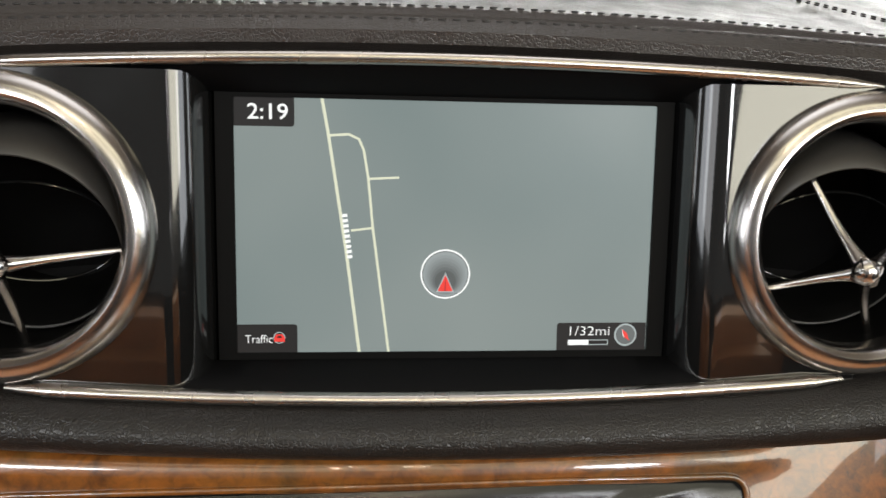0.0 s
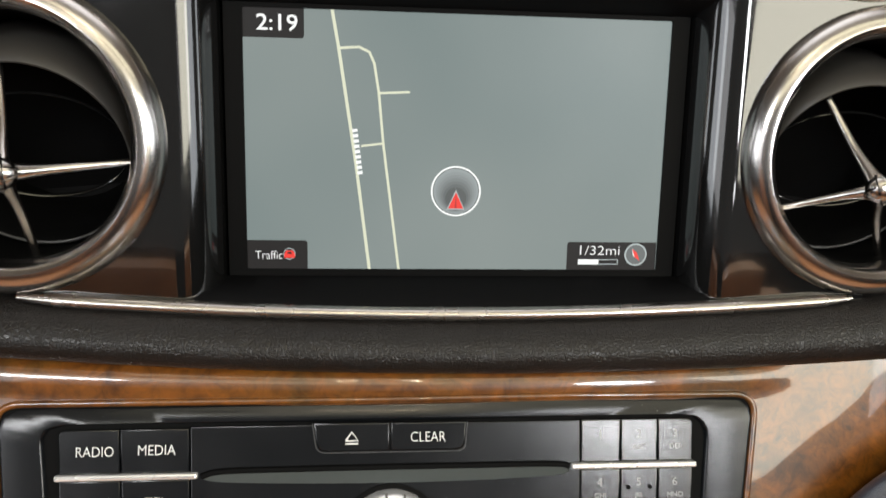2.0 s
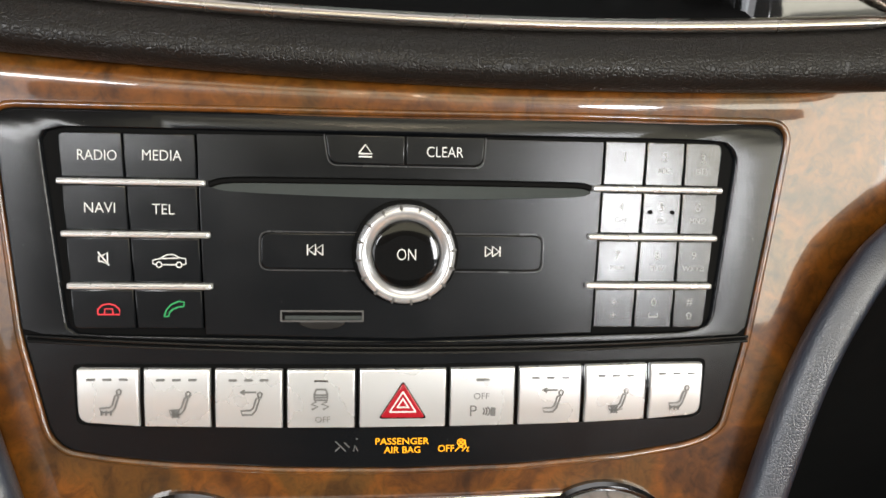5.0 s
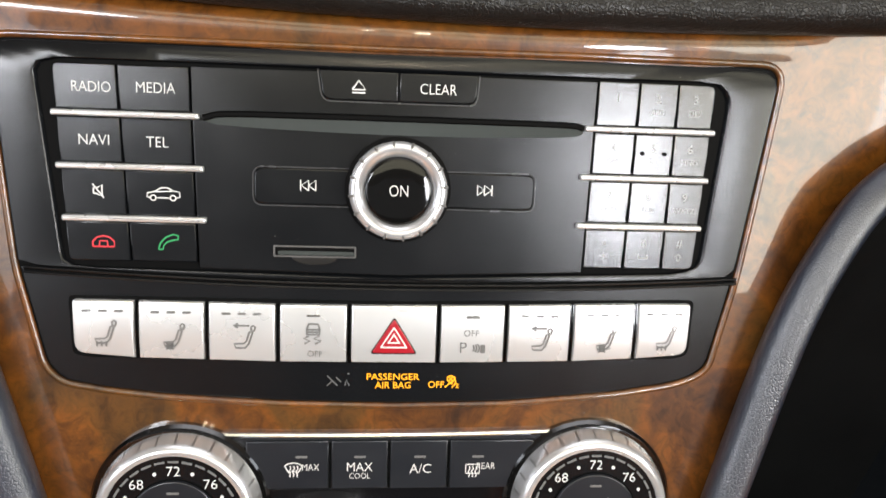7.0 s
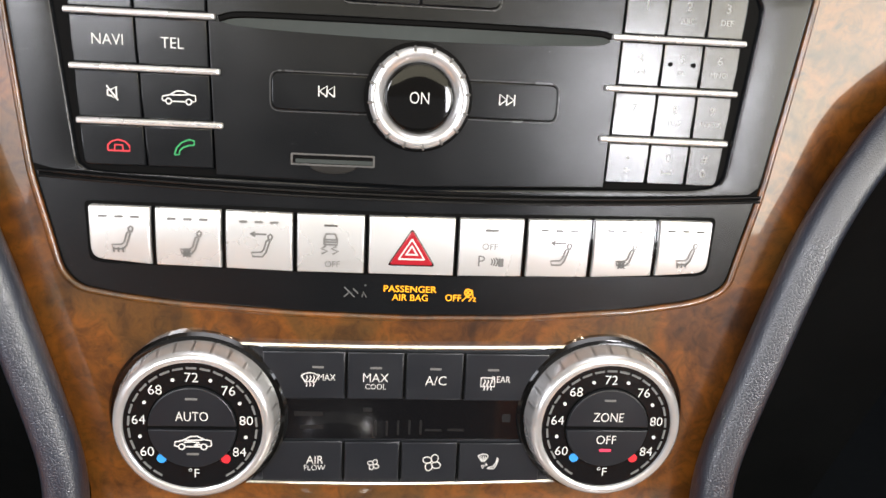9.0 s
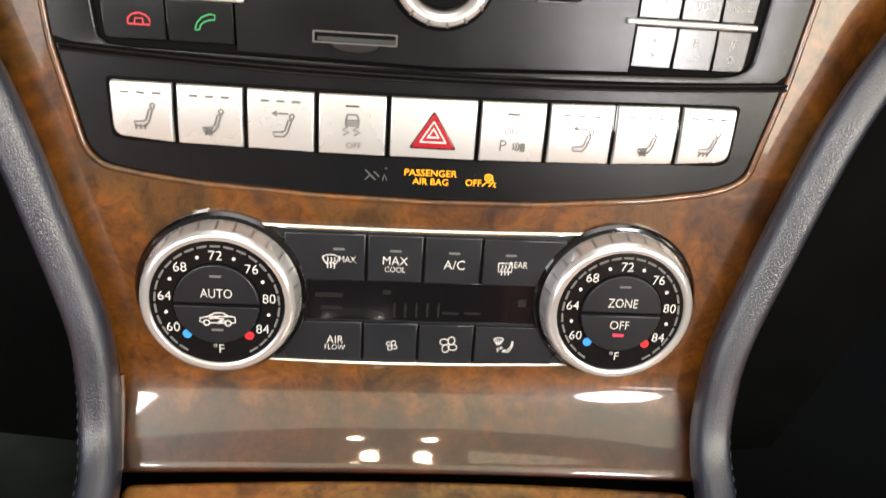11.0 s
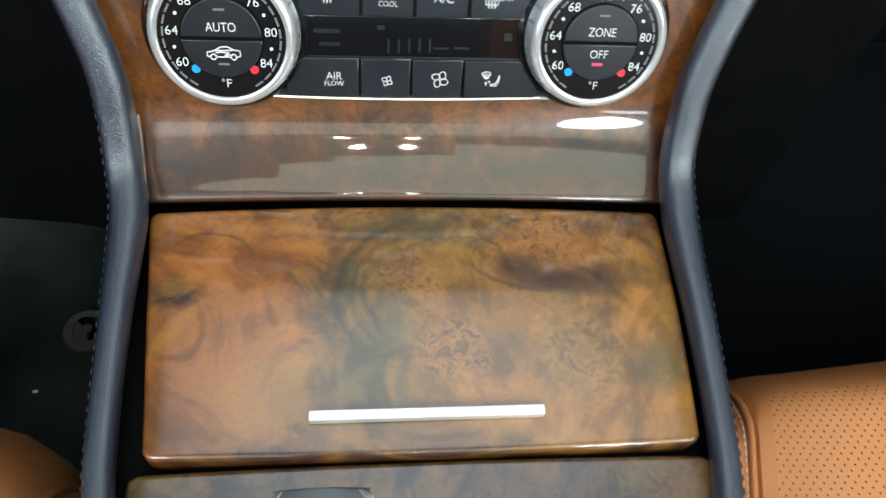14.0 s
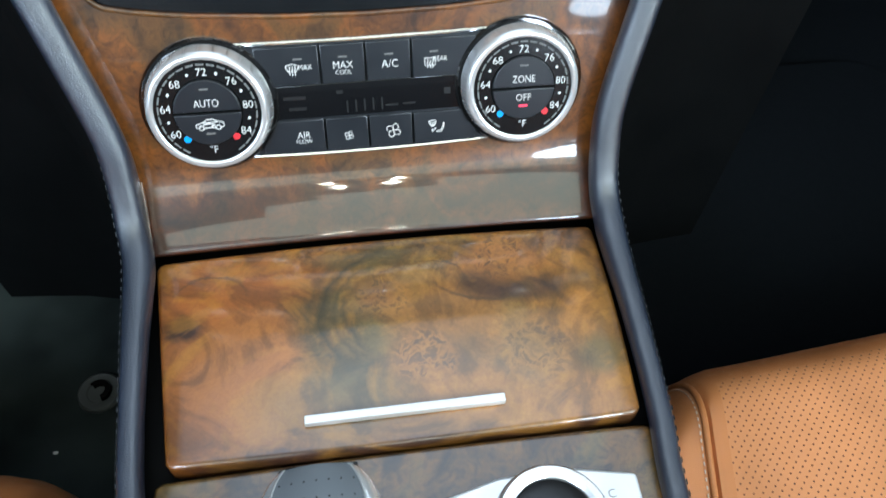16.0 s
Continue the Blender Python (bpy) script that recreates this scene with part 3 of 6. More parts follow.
def sheet(rows, bm=None):
    """A surface through rows of points."""
    bm = bm or bmesh.new()
    V = [[bm.verts.new(p) for p in row] for row in rows]
    for a, b in zip(V, V[1:]):
        for j in range(len(a) - 1):
            bm.faces.new((a[j], a[j + 1], b[j + 1], b[j]))
    return bm


def stroke(points, width, z0, z1, bm=None):
    """A flat line of one width through points in the plane."""
    bm = bm or bmesh.new()
    P = [Vector(p).to_2d() for p in points]
    left, right = [], []
    for i, p in enumerate(P):
        d = (P[min(i + 1, len(P) - 1)] - P[max(i - 1, 0)])
        d = d.normalized() if d.length else Vector((1, 0))
        n = Vector((-d.y, d.x)) * width / 2
        left.append(p + n)
        right.append(p - n)
    for z, flip in ((z1, False), (z0, True)):
        L = [bm.verts.new((*p, z)) for p in left]
        R = [bm.verts.new((*p, z)) for p in right]
        for i in range(len(P) - 1):
            bm.faces.new((L[i], R[i], R[i + 1], L[i + 1]))
    return bm


def dot(cx, cy, r, z0, z1, bm=None, n=20):
    return plate([(cx + r * math.cos(2 * math.pi * i / n), cy + r * math.sin(2 * math.pi * i / n)) for i in range(n)], z0, z1, 0.0, bm)


def writing(name, words, x, y, z, height, mat, parent, width=None, turn=0.0, label="", bold=-0.008):
    """Printed words, centred on (x, y), height of a capital in metres."""
    f = bpy.data.curves.new(name, "FONT")
    f.body, f.size, f.align_x, f.resolution_u, f.offset = words, 1.0, "CENTER", 3, bold
    tmp = bpy.data.objects.new(name, f)
    scene.collection.objects.link(tmp)
    me = bpy.data.meshes.new_from_object(tmp.evaluated_get(bpy.context.evaluated_depsgraph_get()))
    bpy.data.objects.remove(tmp)
    co = np.array([v.co for v in me.vertices])
    lo, hi = co.min(0), co.max(0)
    s = height / (hi[1] - lo[1])
    sx = width / (hi[0] - lo[0]) if width else s
    me.transform(Matrix.Translation((x, y, z)) @ Matrix.Rotation(radians(turn), 4, "Z") @ Matrix.Diagonal((sx, s, 1, 1)) @ Matrix.Translation((-(lo[0] + hi[0]) / 2, -(lo[1] + hi[1]) / 2, 0)))
    me.materials.clear()
    me.materials.append(mat)
    ob = new(name, me)
    ob.parent = parent
    return tagged(ob, label)


def on_stack(u, v, w):
    return STACK @ Vector((u, v, w))


# ---- cabin shell ----
def box(x0, x1, y0, y1, z0, z1):
    bm = bmesh.new()
    bmesh.ops.create_cube(bm, size=1, matrix=Matrix.Translation(((x0 + x1) / 2, (y0 + y1) / 2, (z0 + z1) / 2)) @ Matrix.Diagonal((x1 - x0, y1 - y0, z1 - z0, 1)))
    return bm


tagged(part("floor", box(-0.8, 0.8, -1.3, 1.0, -0.05, -0.02), CARPET, smooth=False), "black carpeted car floor", "floor", kind="structure")
tagged(part("ceiling", box(-3.0, 3.0, -4.5, 3.0, 2.42, 2.5), HEADLINER, smooth=False), "beige showroom ceiling over the open car", "ceiling", kind="structure")
for s, n in ((-1, "wall_left"), (1, "wall_right")):
    tagged(part(n, box(min(s * 0.72, s * 0.78), max(s * 0.72, s * 0.78), -1.3, 1.0, -0.02, 0.51), DARK_TRIM, smooth=False), "black door panel of the car", "wall", kind="structure")
tagged(part("wall_back", box(-0.72, 0.72, -1.3, -1.24, -0.02, 0.52), DARK_TRIM, smooth=False), "black rear bulkhead of the cabin", "wall", kind="structure")
tagged(part("wall_front", box(-0.72, 0.72, 0.62, 0.66, -0.02, 0.60), DARK_TRIM, smooth=False), "black firewall under the dashboard", "wall", kind="structure")

# ---- dashboard ----
DX = 0.0232               # the fascia's middle


def bow(x, ends, middle, half=0.143):
    """Height of a trim line that bows between its ends."""
    return middle + (ends - middle) * (x / half) ** 2


def on_fascia(x, y, z):
    return FASCIA @ Vector((x, y, z))


# padded upper dashboard: a front roll, a seam groove and the top
def dash_row(x):
    y0 = bow(x, 0.0545, 0.0590)
    rim = bow(x, 0.0675, 0.0715)
    sec = [(y0 - 0.006, 0.000), (y0, 0.0080), (y0 + 0.003, 0.0128), (y0 + 0.007, 0.0140), (rim - 0.003, 0.0120), (rim - 0.0006, 0.0098), (rim + 0.0003, 0.0078), (rim + 0.0006, 0.0060),
           (rim + 0.0012, 0.0048), (rim + 0.0022, 0.0036), (rim + 0.0040, 0.0010), (rim + 0.0056, -0.0040), (rim + 0.0085, -0.0120), (rim + 0.0180, -0.040), (rim + 0.0400, -0.090), (rim + 0.0620, -0.16), (rim + 0.055, -0.30), (rim - 0.02, -0.42)]
    return [on_fascia(x, y, z) for y, z in sec]


dashboard = thing("dashboard_top", Matrix.Identity(4), "black grained leather dashboard top with stitched seams", "dashboard")
part("pad", sheet([dash_row(-0.6 + 1.2 * i / 160) for i in range(161)]), DASH_LEATHER, dashboard)


def stitches(parent, path, length, gap, r, mat, name="stitch", dip=0.35):
    """A row of short threads along a path."""
    bm = bmesh.new()
    pts = path
    acc = [0.0]
    for a, b in zip(pts, pts[1:]):
        acc.append(acc[-1] + (b - a).length)

    def at(d):
        for i in range(len(acc) - 1):
            if d <= acc[i + 1]:
                f = (d - acc[i]) / max(acc[i + 1] - acc[i], 1e-9)
                return pts[i].lerp(pts[i + 1], f)
        return pts[-1].copy()
    d = 0.0
    while d + length < acc[-1]:
        p, q = at(d), at(d + length)
        ax = (q - p).normalized()
        rot = ax.to_track_quat("X", "Z").to_matrix().to_4x4()
        m = Matrix.Translation((p + q) / 2) @ rot @ Matrix.Diagonal((length / 2, r, r, 1))
        bmesh.ops.create_icosphere(bm, subdivisions=1, radius=1.0, matrix=m)
        d += length + gap
    ob = part(name, bm, mat, parent)
    return tagged(ob, kind="stuff")


for off, dz in ((-0.0012, 0.0104), (0.0058, -0.0036)):
    stitches(dashboard, [on_fascia(x / 1000, bow(x / 1000, 0.0675, 0.0715) + off, dz) for x in range(-260, 261, 6)], 0.0032, 0.0016, 0.00042, THREAD, "seam_stitching")
# the diagonal double seam on the passenger's part of the top
for off in (0.0, 0.0045):
    stitches(dashboard, [on_fascia(0.186 + off - 0.030 * k / 20, bow(0.17, 0.0675, 0.0715) + 0.0100 + 0.00150 * k, -0.0140 - 0.0038 * k) for k in range(21)], 0.0032, 0.0016, 0.00045, THREAD, "seam_stitching")

# satin trim above and below the display band
upper = thing("trim_strip", Matrix.Identity(4), "slim satin metal trim strip under the leather dashboard top", "trim", "dashboard trim strips")
part("strip", sweep([on_fascia(x / 1000, bow(x / 1000, 0.0525, 0.0570), 0.0146) for x in range(-152, 149, 4)], oval(0.0027, 0.0022, 14), taper=lambda f: 0.35 + 0.65 * min(1, min(f, 1 - f) * 22)), TRIM_METAL, upper)
lower = thing("trim_strip", Matrix.Identity(4), "slim satin metal trim strip above the lower leather roll", "trim", "dashboard trim strips")
part("strip", sweep([on_fascia(x / 1000, bow(x / 1000, -0.0502, -0.0560), 0.0172) for x in range(-144, 143, 4)], oval(0.0030, 0.0023, 14), taper=lambda f: 0.35 + 0.65 * min(1, min(f, 1 - f) * 22)), TRIM_METAL, lower)


# dark lips between the trims and the recess
def lip(name, label, ends, mid, y_in, z_in):
    rows = []
    for x in range(-148, 149, 4):
        y = bow(x / 1000, ends, mid)
        s = 1 if y > 0 else -1
        rows.append([on_fascia(x / 1000, y + s * 0.002, 0.012), on_fascia(x / 1000, y - s * 0.0015, 0.0145), on_fascia(x / 1000, y - s * 0.004, 0.0125), on_fascia(x / 1000, y_in, z_in), on_fascia(x / 1000, y_in + s * 0.004, -0.012)])
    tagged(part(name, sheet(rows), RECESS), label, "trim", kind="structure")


lip("upper_lip", "black plastic lip over the display recess", 0.0525, 0.0570, 0.0462, 0.001)
lip("lower_lip", "black plastic ledge under the display", -0.0502, -0.0560, -0.0462, 0.001)

# padded roll under the lower trim
def roll_row(x):
    yt = bow(x, -0.0515, -0.0572)
    top = on_fascia(x, yt, 0.0165)
    low = on_stack(x, 0.4972 + 0.0050 * ((x - DX) / 0.15) ** 2, 0.0012)
    low.x = top.x
    out = []
    for i in range(13):
        t = i / 12
        p = top.lerp(low, t)
        b = math.sin(math.pi * t ** 0.72) ** 0.75
        p += Vector((0, -0.0102 * b, -0.0014 * b))
        out.append(p)
    out.append(low + Vector((0, 0.02, 0.0)))
    return [top + Vector((0, 0.02, 0))] + out


roll = thing("dash_roll", Matrix.Identity(4), "black grained leather roll over the wood trim", "dashboard")
part("pad", sheet([roll_row(-0.42 + 0.84 * i / 120) for i in range(121)]), BLACK_LEATHER, roll)

# piano-black fascia panels beside the display
for s in (-1, 1):
    fascia = thing("fascia_panel", FASCIA, "glossy piano-black panel between display and air vent", "panel", "fascia panels")
    rows = []
    for i in range(41):
        y = -0.0525 + 0.1040 * i / 40
        stop = 0.1455 - math.sqrt(max(0.0, 0.0495 ** 2 - (y - 0.0004) ** 2))
        sec = [(stop + (0.0945 - stop) * k / 6, 0.0155) for k in range(7)]
        sec += [(0.0945 - 0.0138 * math.sin(radians(a)), -0.0040 + 0.0195 * math.cos(radians(a))) for a in range(6, 91, 6)] + [(0.0800, -0.014)]
        rows.append([Vector((s * x, y, z)) for x, z in sec])
    part("panel", sheet([r[:9] for r in rows]), PIANO, fascia)
    part("inner_edge", sheet([r[8:] for r in rows]), SATIN_BLACK, fascia, "glossy black rounded edge")

# display
display = thing("display_screen", FASCIA, "colour display showing a grey navigation map", "screen")
part("bezel", frame_ring(rounded(0, 0, 0.1600, 0.1020, 0.002), rounded(0, 0.0004, 0.1476, 0.0886, 0.0006), -0.010, 0.0008), GROOVE, display, "black display surround")
glass = part("screen", plate(rounded(-0.0004, 0.0006, 0.1484, 0.0896, 0.0006), -0.008, 0.0), SCREEN_GREY, display, "lit grey map picture", smooth=False)


def ui(name, bm, mat, label=""):
    return part(name, bm, mat, glass, label, smooth=False)


E1, E2, E3 = 0.0001, 0.0002, 0.0003
ui("road", stroke([(-0.0442, 0.0451), (-0.0420, 0.0325), (-0.0362, -0.0060), (-0.0313, -0.0441)], 0.0011, 0, E1), SCREEN_ROAD, "pale road line")
ui("road", stroke([(-0.0416, 0.0323), (-0.0351, 0.0328), (-0.0316, 0.0312), (-0.0299, 0.0274), (-0.0283, 0.0175), (-0.0267, 0.0005), (-0.0209, -0.0441)], 0.0009, 0, E1), SCREEN_ROAD, "pale road line")
ui("road", stroke([(-0.0283, 0.0176), (-0.0176, 0.0182)], 0.0008, 0, E1), SCREEN_ROAD, "pale road line")
ui("road", stroke([(-0.0343, -0.0005), (-0.0267, 0.0005)], 0.0008, 0, E1), SCREEN_ROAD, "pale road line")
for i in range(9):
    f = (i + 0.5) / 9
    x, y = -0.0366 + 0.0020 * f, 0.0057 - 0.0163 * f
    ui("road_lettering", stroke([(x - 0.0009, y - 0.0001), (x + 0.0009, y + 0.0001)], 0.0011, 0, E2), SCREEN_WHITE, "small white lettering along a road")
ui("clock_box", plate(corners([(-0.0746, 0.0454), (-0.0746, 0.0350), (-0.0535, 0.0350), (-0.0535, 0.0454)], [0, 0, 0.0012, 0]), 0, E1), SCREEN_DARK, "black clock box")
writing("clock_digits", "2:19", -0.0624, 0.0400, E2, 0.0054, SCREEN_WHITE, glass, 0.0136, label="white clock digits reading 2:19", bold=0.01)
ui("traffic_box", plate(corners([(-0.0746, -0.0441), (-0.0530, -0.0441), (-0.0530, -0.0338), (-0.0746, -0.0338)], [0, 0, 0.0012, 0]), 0, E1), SCREEN_DARK, "black traffic box")
writing("traffic_lettering", "Traffic", -0.0664, -0.0390, E2, 0.0029, SCREEN_WHITE, glass, 0.0094)
ui("traffic_symbol", frame_ring(oval(0.0021, 0.0021, 20, -0.0593, -0.0386), oval(0.0018, 0.0018, 20, -0.0593, -0.0386), 0, E2), SCREEN_PALE, "pale ring round a small car symbol")
ui("traffic_symbol", plate(corners([(-0.0611, -0.0400), (-0.0574, -0.0400), (-0.0574, -0.0386), (-0.0581, -0.0374), (-0.0604, -0.0374), (-0.0611, -0.0386)], 0.0004, 3), 0, E3), SCREEN_RED, "small red car symbol")
ui("traffic_symbol", plate([(-0.0601, -0.0386), (-0.0584, -0.0386), (-0.0587, -0.0379), (-0.0598, -0.0379)], 0, E3 + 0.00005), SCREEN_DARK)
ui("scale_box", plate(corners([(0.0403, -0.0441), (0.0736, -0.0441), (0.0736, -0.0337), (0.0403, -0.0337)], [0, 0, 0, 0.0012]), 0, E1), SCREEN_DARK, "black scale box")
writing("scale_lettering", "1/32mi", 0.0525, -0.0367, E2, 0.0034, SCREEN_WHITE, glass, 0.0148)
ui("scale_frame", frame_ring(rounded(0.0520, -0.0410, 0.0150, 0.0020, 0.0002), rounded(0.0520, -0.0410, 0.0144, 0.0014, 0.0001), 0, E2), SCREEN_PALE)
ui("scale_bar", plate(rounded(0.0484, -0.0410, 0.0076, 0.0019, 0.0001), 0, E3), SCREEN_WHITE, "white scale bar")
ui("compass_ring", dot(0.0660, -0.0382, 0.0042, 0, E2, n=28), SCREEN_PALE, "round compass symbol")
ui("compass_face", dot(0.0660, -0.0382, 0.0036, 0, E2 + 0.00005, n=28), SCREEN_MID)
ui("compass_needle", plate([(0.0645, -0.0360), (0.0664, -0.0374), (0.0675, -0.0404), (0.0656, -0.0392)], 0, E3), SCREEN_RED, "red and white compass needle")
ui("compass_needle", plate([(0.0645, -0.0360), (0.0656, -0.0392), (0.0650, -0.0386)], 0, E3 + 0.00005), SCREEN_WHITE)
ui("position_ring", dot(-0.0009, -0.0158, 0.0088, 0, E1, n=40), SCREEN_MID)
ui("position_ring", frame_ring([(-0.0009 + 0.0089 * math.cos(2 * math.pi * i / 48), -0.0158 + 0.0089 * math.sin(2 * math.pi * i / 48)) for i in range(48)], [(-0.0009 + 0.0083 * math.cos(2 * math.pi * i / 48), -0.0158 + 0.0083 * math.sin(2 * math.pi * i / 48)) for i in range(48)], 0, E2), SCREEN_WHITE, "white ring round the position arrow")
for i in range(7):
    r = 0.0080 - 0.0007 * i
    c = 0.30 - 0.036 * i
    ui("position_disc", dot(-0.0009, -0.0158 - 0.0004 * i, r, 0, E2 + 0.00002 * i, n=32), material("screen_disc", (0.02, 0.02, 0.02), 0.3, emit=(c * 0.88, c, c), power=1.0))
ui("position_arrow", plate([(-0.0009, -0.0152), (-0.0041, -0.0223), (0.0023, -0.0223)], 0, E3 + 0.0002), SCREEN_PALE)
ui("position_arrow", plate([(-0.0009, -0.0161), (-0.0036, -0.0219), (0.0018, -0.0219)], 0, E3 + 0.0003), SCREEN_RED, "red position arrow")
ui("position_arrow", plate([(-0.0009, -0.0166), (-0.0013, -0.0219), (-0.0006, -0.0219)], 0, E3 + 0.0004), material("screen_deep_red", (0.02, 0.02, 0.02), 0.3, emit=(0.40, 0.01, 0.01), power=1.0))


# round air vents
def air_vent(x, tilt, turn, spoke_angles, hub):
    m = FASCIA @ Matrix.Translation((x, 0.0004, 0.0))
    v = thing("air_vent", m, "round air vent with satin metal ring and crossed vanes", "air vent", "dashboard air vents")
    ring = [(0.0506, 0.004), (0.0508, 0.0115), (0.0500, 0.0165), (0.0480, 0.0200), (0.0452, 0.0220), (0.0428, 0.0222), (0.0408, 0.0208), (0.0398, 0.0185), (0.0394, 0.0150), (0.0394, 0.0050)]
    part("ring", lathe(ring, 96), SATIN, v, "satin metal ring")
    part("shadow_gap", lathe([(0.0514, 0.008), (0.0514, 0.0128), (0.0505, 0.0128)], 72), GROOVE, v)
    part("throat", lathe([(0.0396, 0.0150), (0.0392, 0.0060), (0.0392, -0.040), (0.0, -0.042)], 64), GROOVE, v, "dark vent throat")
    # the ball nozzle, turned down in its ring
    turned = Matrix.Translation((0, 0, -0.018)) @ Euler((radians(tilt), radians(turn), 0)).to_matrix().to_4x4()
    # light and shade put into the nozzle's tones: shell greyed, inside blackened
    bm = lathe([(0.0392, -0.006), (0.0390, 0.002), (0.0380, 0.009), (0.0362, 0.0145), (0.0340, 0.0185), (0.0330, 0.0193), (0.0324, 0.0190)], 72)
    bm.transform(turned)
    part("nozzle", bm, LIT_NOZZLE, v, "nozzle rim, greyed where light falls on it")
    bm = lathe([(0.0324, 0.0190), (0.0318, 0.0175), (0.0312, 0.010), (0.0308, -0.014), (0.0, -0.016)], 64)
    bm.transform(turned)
    part("nozzle_throat", bm, GROOVE, v, "inside of the nozzle, blackened for shade")
    bm = sweep([Vector((0.0298 * math.cos(a), 0.0192 * math.sin(a), 0.0090)) for a in (2 * math.pi * k / 64 for k in range(64))], oval(0.0005, 0.0010, 8), closed=True)
    bm.transform(turned)
    part("inner_ring", bm, PIANO, v)
    hub_at = Vector((hub[0], hub[1], hub[2]))
    for a in spoke_angles:
        end = Vector((math.cos(radians(a)) * 0.0350, math.sin(radians(a)) * 0.0335 - 0.0065, 0.0040))
        mid = hub_at.lerp(end, 0.45) + Vector((0, 0, -0.0012))
        path = curve([hub_at, hub_at.lerp(end, 0.15), mid, end], 10)
        part("vane", sweep(path, oval(0.0027, 0.0020, 12), up=(0, 0, 1), taper=lambda f: 0.46 + 1.75 * math.exp(-f / 0.28)), SATIN, v, "polished metal vane")
    bm = bmesh.new()
    bmesh.ops.create_uvsphere(bm, u_segments=32, v_segments=20, radius=0.0049, matrix=Matrix.Translation(hub_at) @ Matrix.Diagonal((1, 1, 0.8, 1)))
    part("hub", bm, SATIN, v, "polished metal hub")
    return v


air_vent(-0.1455, 21.0, 2.0, (-2, 98, 185, 275), (0.0018, -0.0105, 0.0220))
air_vent(0.1455, 21.0, -2.0, (118, 206, 290, 20), (-0.0045, -0.0115, 0.0240))

# ---- console face ----
PANEL_OUT = [(-0.1215, 0.4155), (-0.1142, 0.3830), (-0.1090, 0.3775), (-0.094, 0.3748), (-0.076, 0.3727), (-0.0386, 0.3704), (0.0, 0.3697), (0.0386, 0.3706), (0.078, 0.3741), (0.0985, 0.3775), (0.1065, 0.3805), (0.1110, 0.3842), (0.1180, 0.4160), (0.1232, 0.4522), (0.1280, 0.4887), (0.06, 0.4888), (0.0, 0.4882), (-0.1280, 0.4880)]
PANEL_OUT = corners(PANEL_OUT, [0.008 if v > 0.484 and abs(u) > 0.1 else 0.004 for u, v in PANEL_OUT], 6)


def wood_half(v):
    """Half width of the wood face at the height v up the slope."""
    pts = [(0.262, 0.1075), (0.270, 0.1080), (0.290, 0.1090), (0.305, 0.1100), (0.330, 0.119), (0.365, 0.1290), (0.400, 0.1420), (0.425, 0.158), (0.450, 0.190), (0.470, 0.260), (0.51, 0.40)]
    for (a, p), (b, q) in zip(pts, pts[1:]):
        if v <= b:
            return p + (q - p) * max(0, v - a) / (b - a)
    return pts[-1][1]


WOOD_PROFILE = [(0.5060, -0.012), (0.5030, -0.0050), (0.5000, -0.0020), (0.4970, 0.0002), (0.4940, 0.0014), (0.4910, 0.0012), (0.4885, 0.0004)]
WOOD_PROFILE += [(0.4885 - 0.0043 * i, 0.0) for i in range(1, 41)]
# the face flares out to a lip below the climate panel
LIP = [(0.3115, 0.0), (0.305, 4.0), (0.2995, 10.0), (0.2968, 14.5), (0.2946, 19.5), (0.2925, 23.0), (0.290, 25.0), (0.285, 27.0), (0.280, 29.0), (0.275, 31.0), (0.2722, 31.5), (0.2706, 27.0), (0.2694, 18.0)]
_w = 0.0
for (va, ga), (vb, gb) in zip(LIP, LIP[1:]):
    for k in range(4):
        g = ga + (gb - ga) * (k + 0.5) / 4
        _w += (va - vb) / 4 * math.tan(radians(g))
        WOOD_PROFILE.append((va + (vb - va) * (k + 1) / 4, _w))
WOOD_PROFILE += [(0.2685, _w + 0.0001), (0.2674, _w - 0.0006), (0.2668, _w - 0.0020), (0.2664, 0.0060), (0.2664, -0.006)]


def wing_drop(u, v):
    """How far the wood rolls back beside the radio panel."""
    du = max(0.0, abs(u) - 0.1290)
    r = 0.08 / min(12.0, math.exp((0.47 - v) * 70))
    return 0.21 * (du - r * (1 - math.exp(-du / r)))


console = thing("console_trim", STACK, "glossy walnut burl trim panel of the centre console", "trim panel")
rows = []
for v, w in WOOD_PROFILE:
    h = wood_half(v)
    bend = 0.0045 if v > 0.484 else 0.0
    row = []
    for i in range(-70, 71):
        u = h * i / 70
        dv = bend * ((u - DX) / 0.15) ** 2 if bend else 0.0
        if v < 0.30:
            dv = 0.0015 * (u / 0.105) ** 2 * -1 * min(1, (0.30 - v) / 0.03)
        if v > 0.485:
            k = min(1.0, max(0.0, (abs(u) - 0.126) / 0.024))
            rise = w * (1 - k * k * (3 - 2 * k))
        else:
            rise = w
        row.append(Vector((u, v + min(dv, 0.02), rise - wing_drop(u, v) - 0.35 * max(0, abs(u) - 0.16) ** 1.5)))
    rows.append(row)
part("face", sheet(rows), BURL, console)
path = [Vector((u, v, 0.0004)) for u, v in PANEL_OUT]
part("rounded_edge", sweep(path, oval(0.0012, 0.0011, 12, 0.0004, 0.0), up=(0, 0, 1), closed=True), BURL, console, "polished rounded wood edge round the control panel")
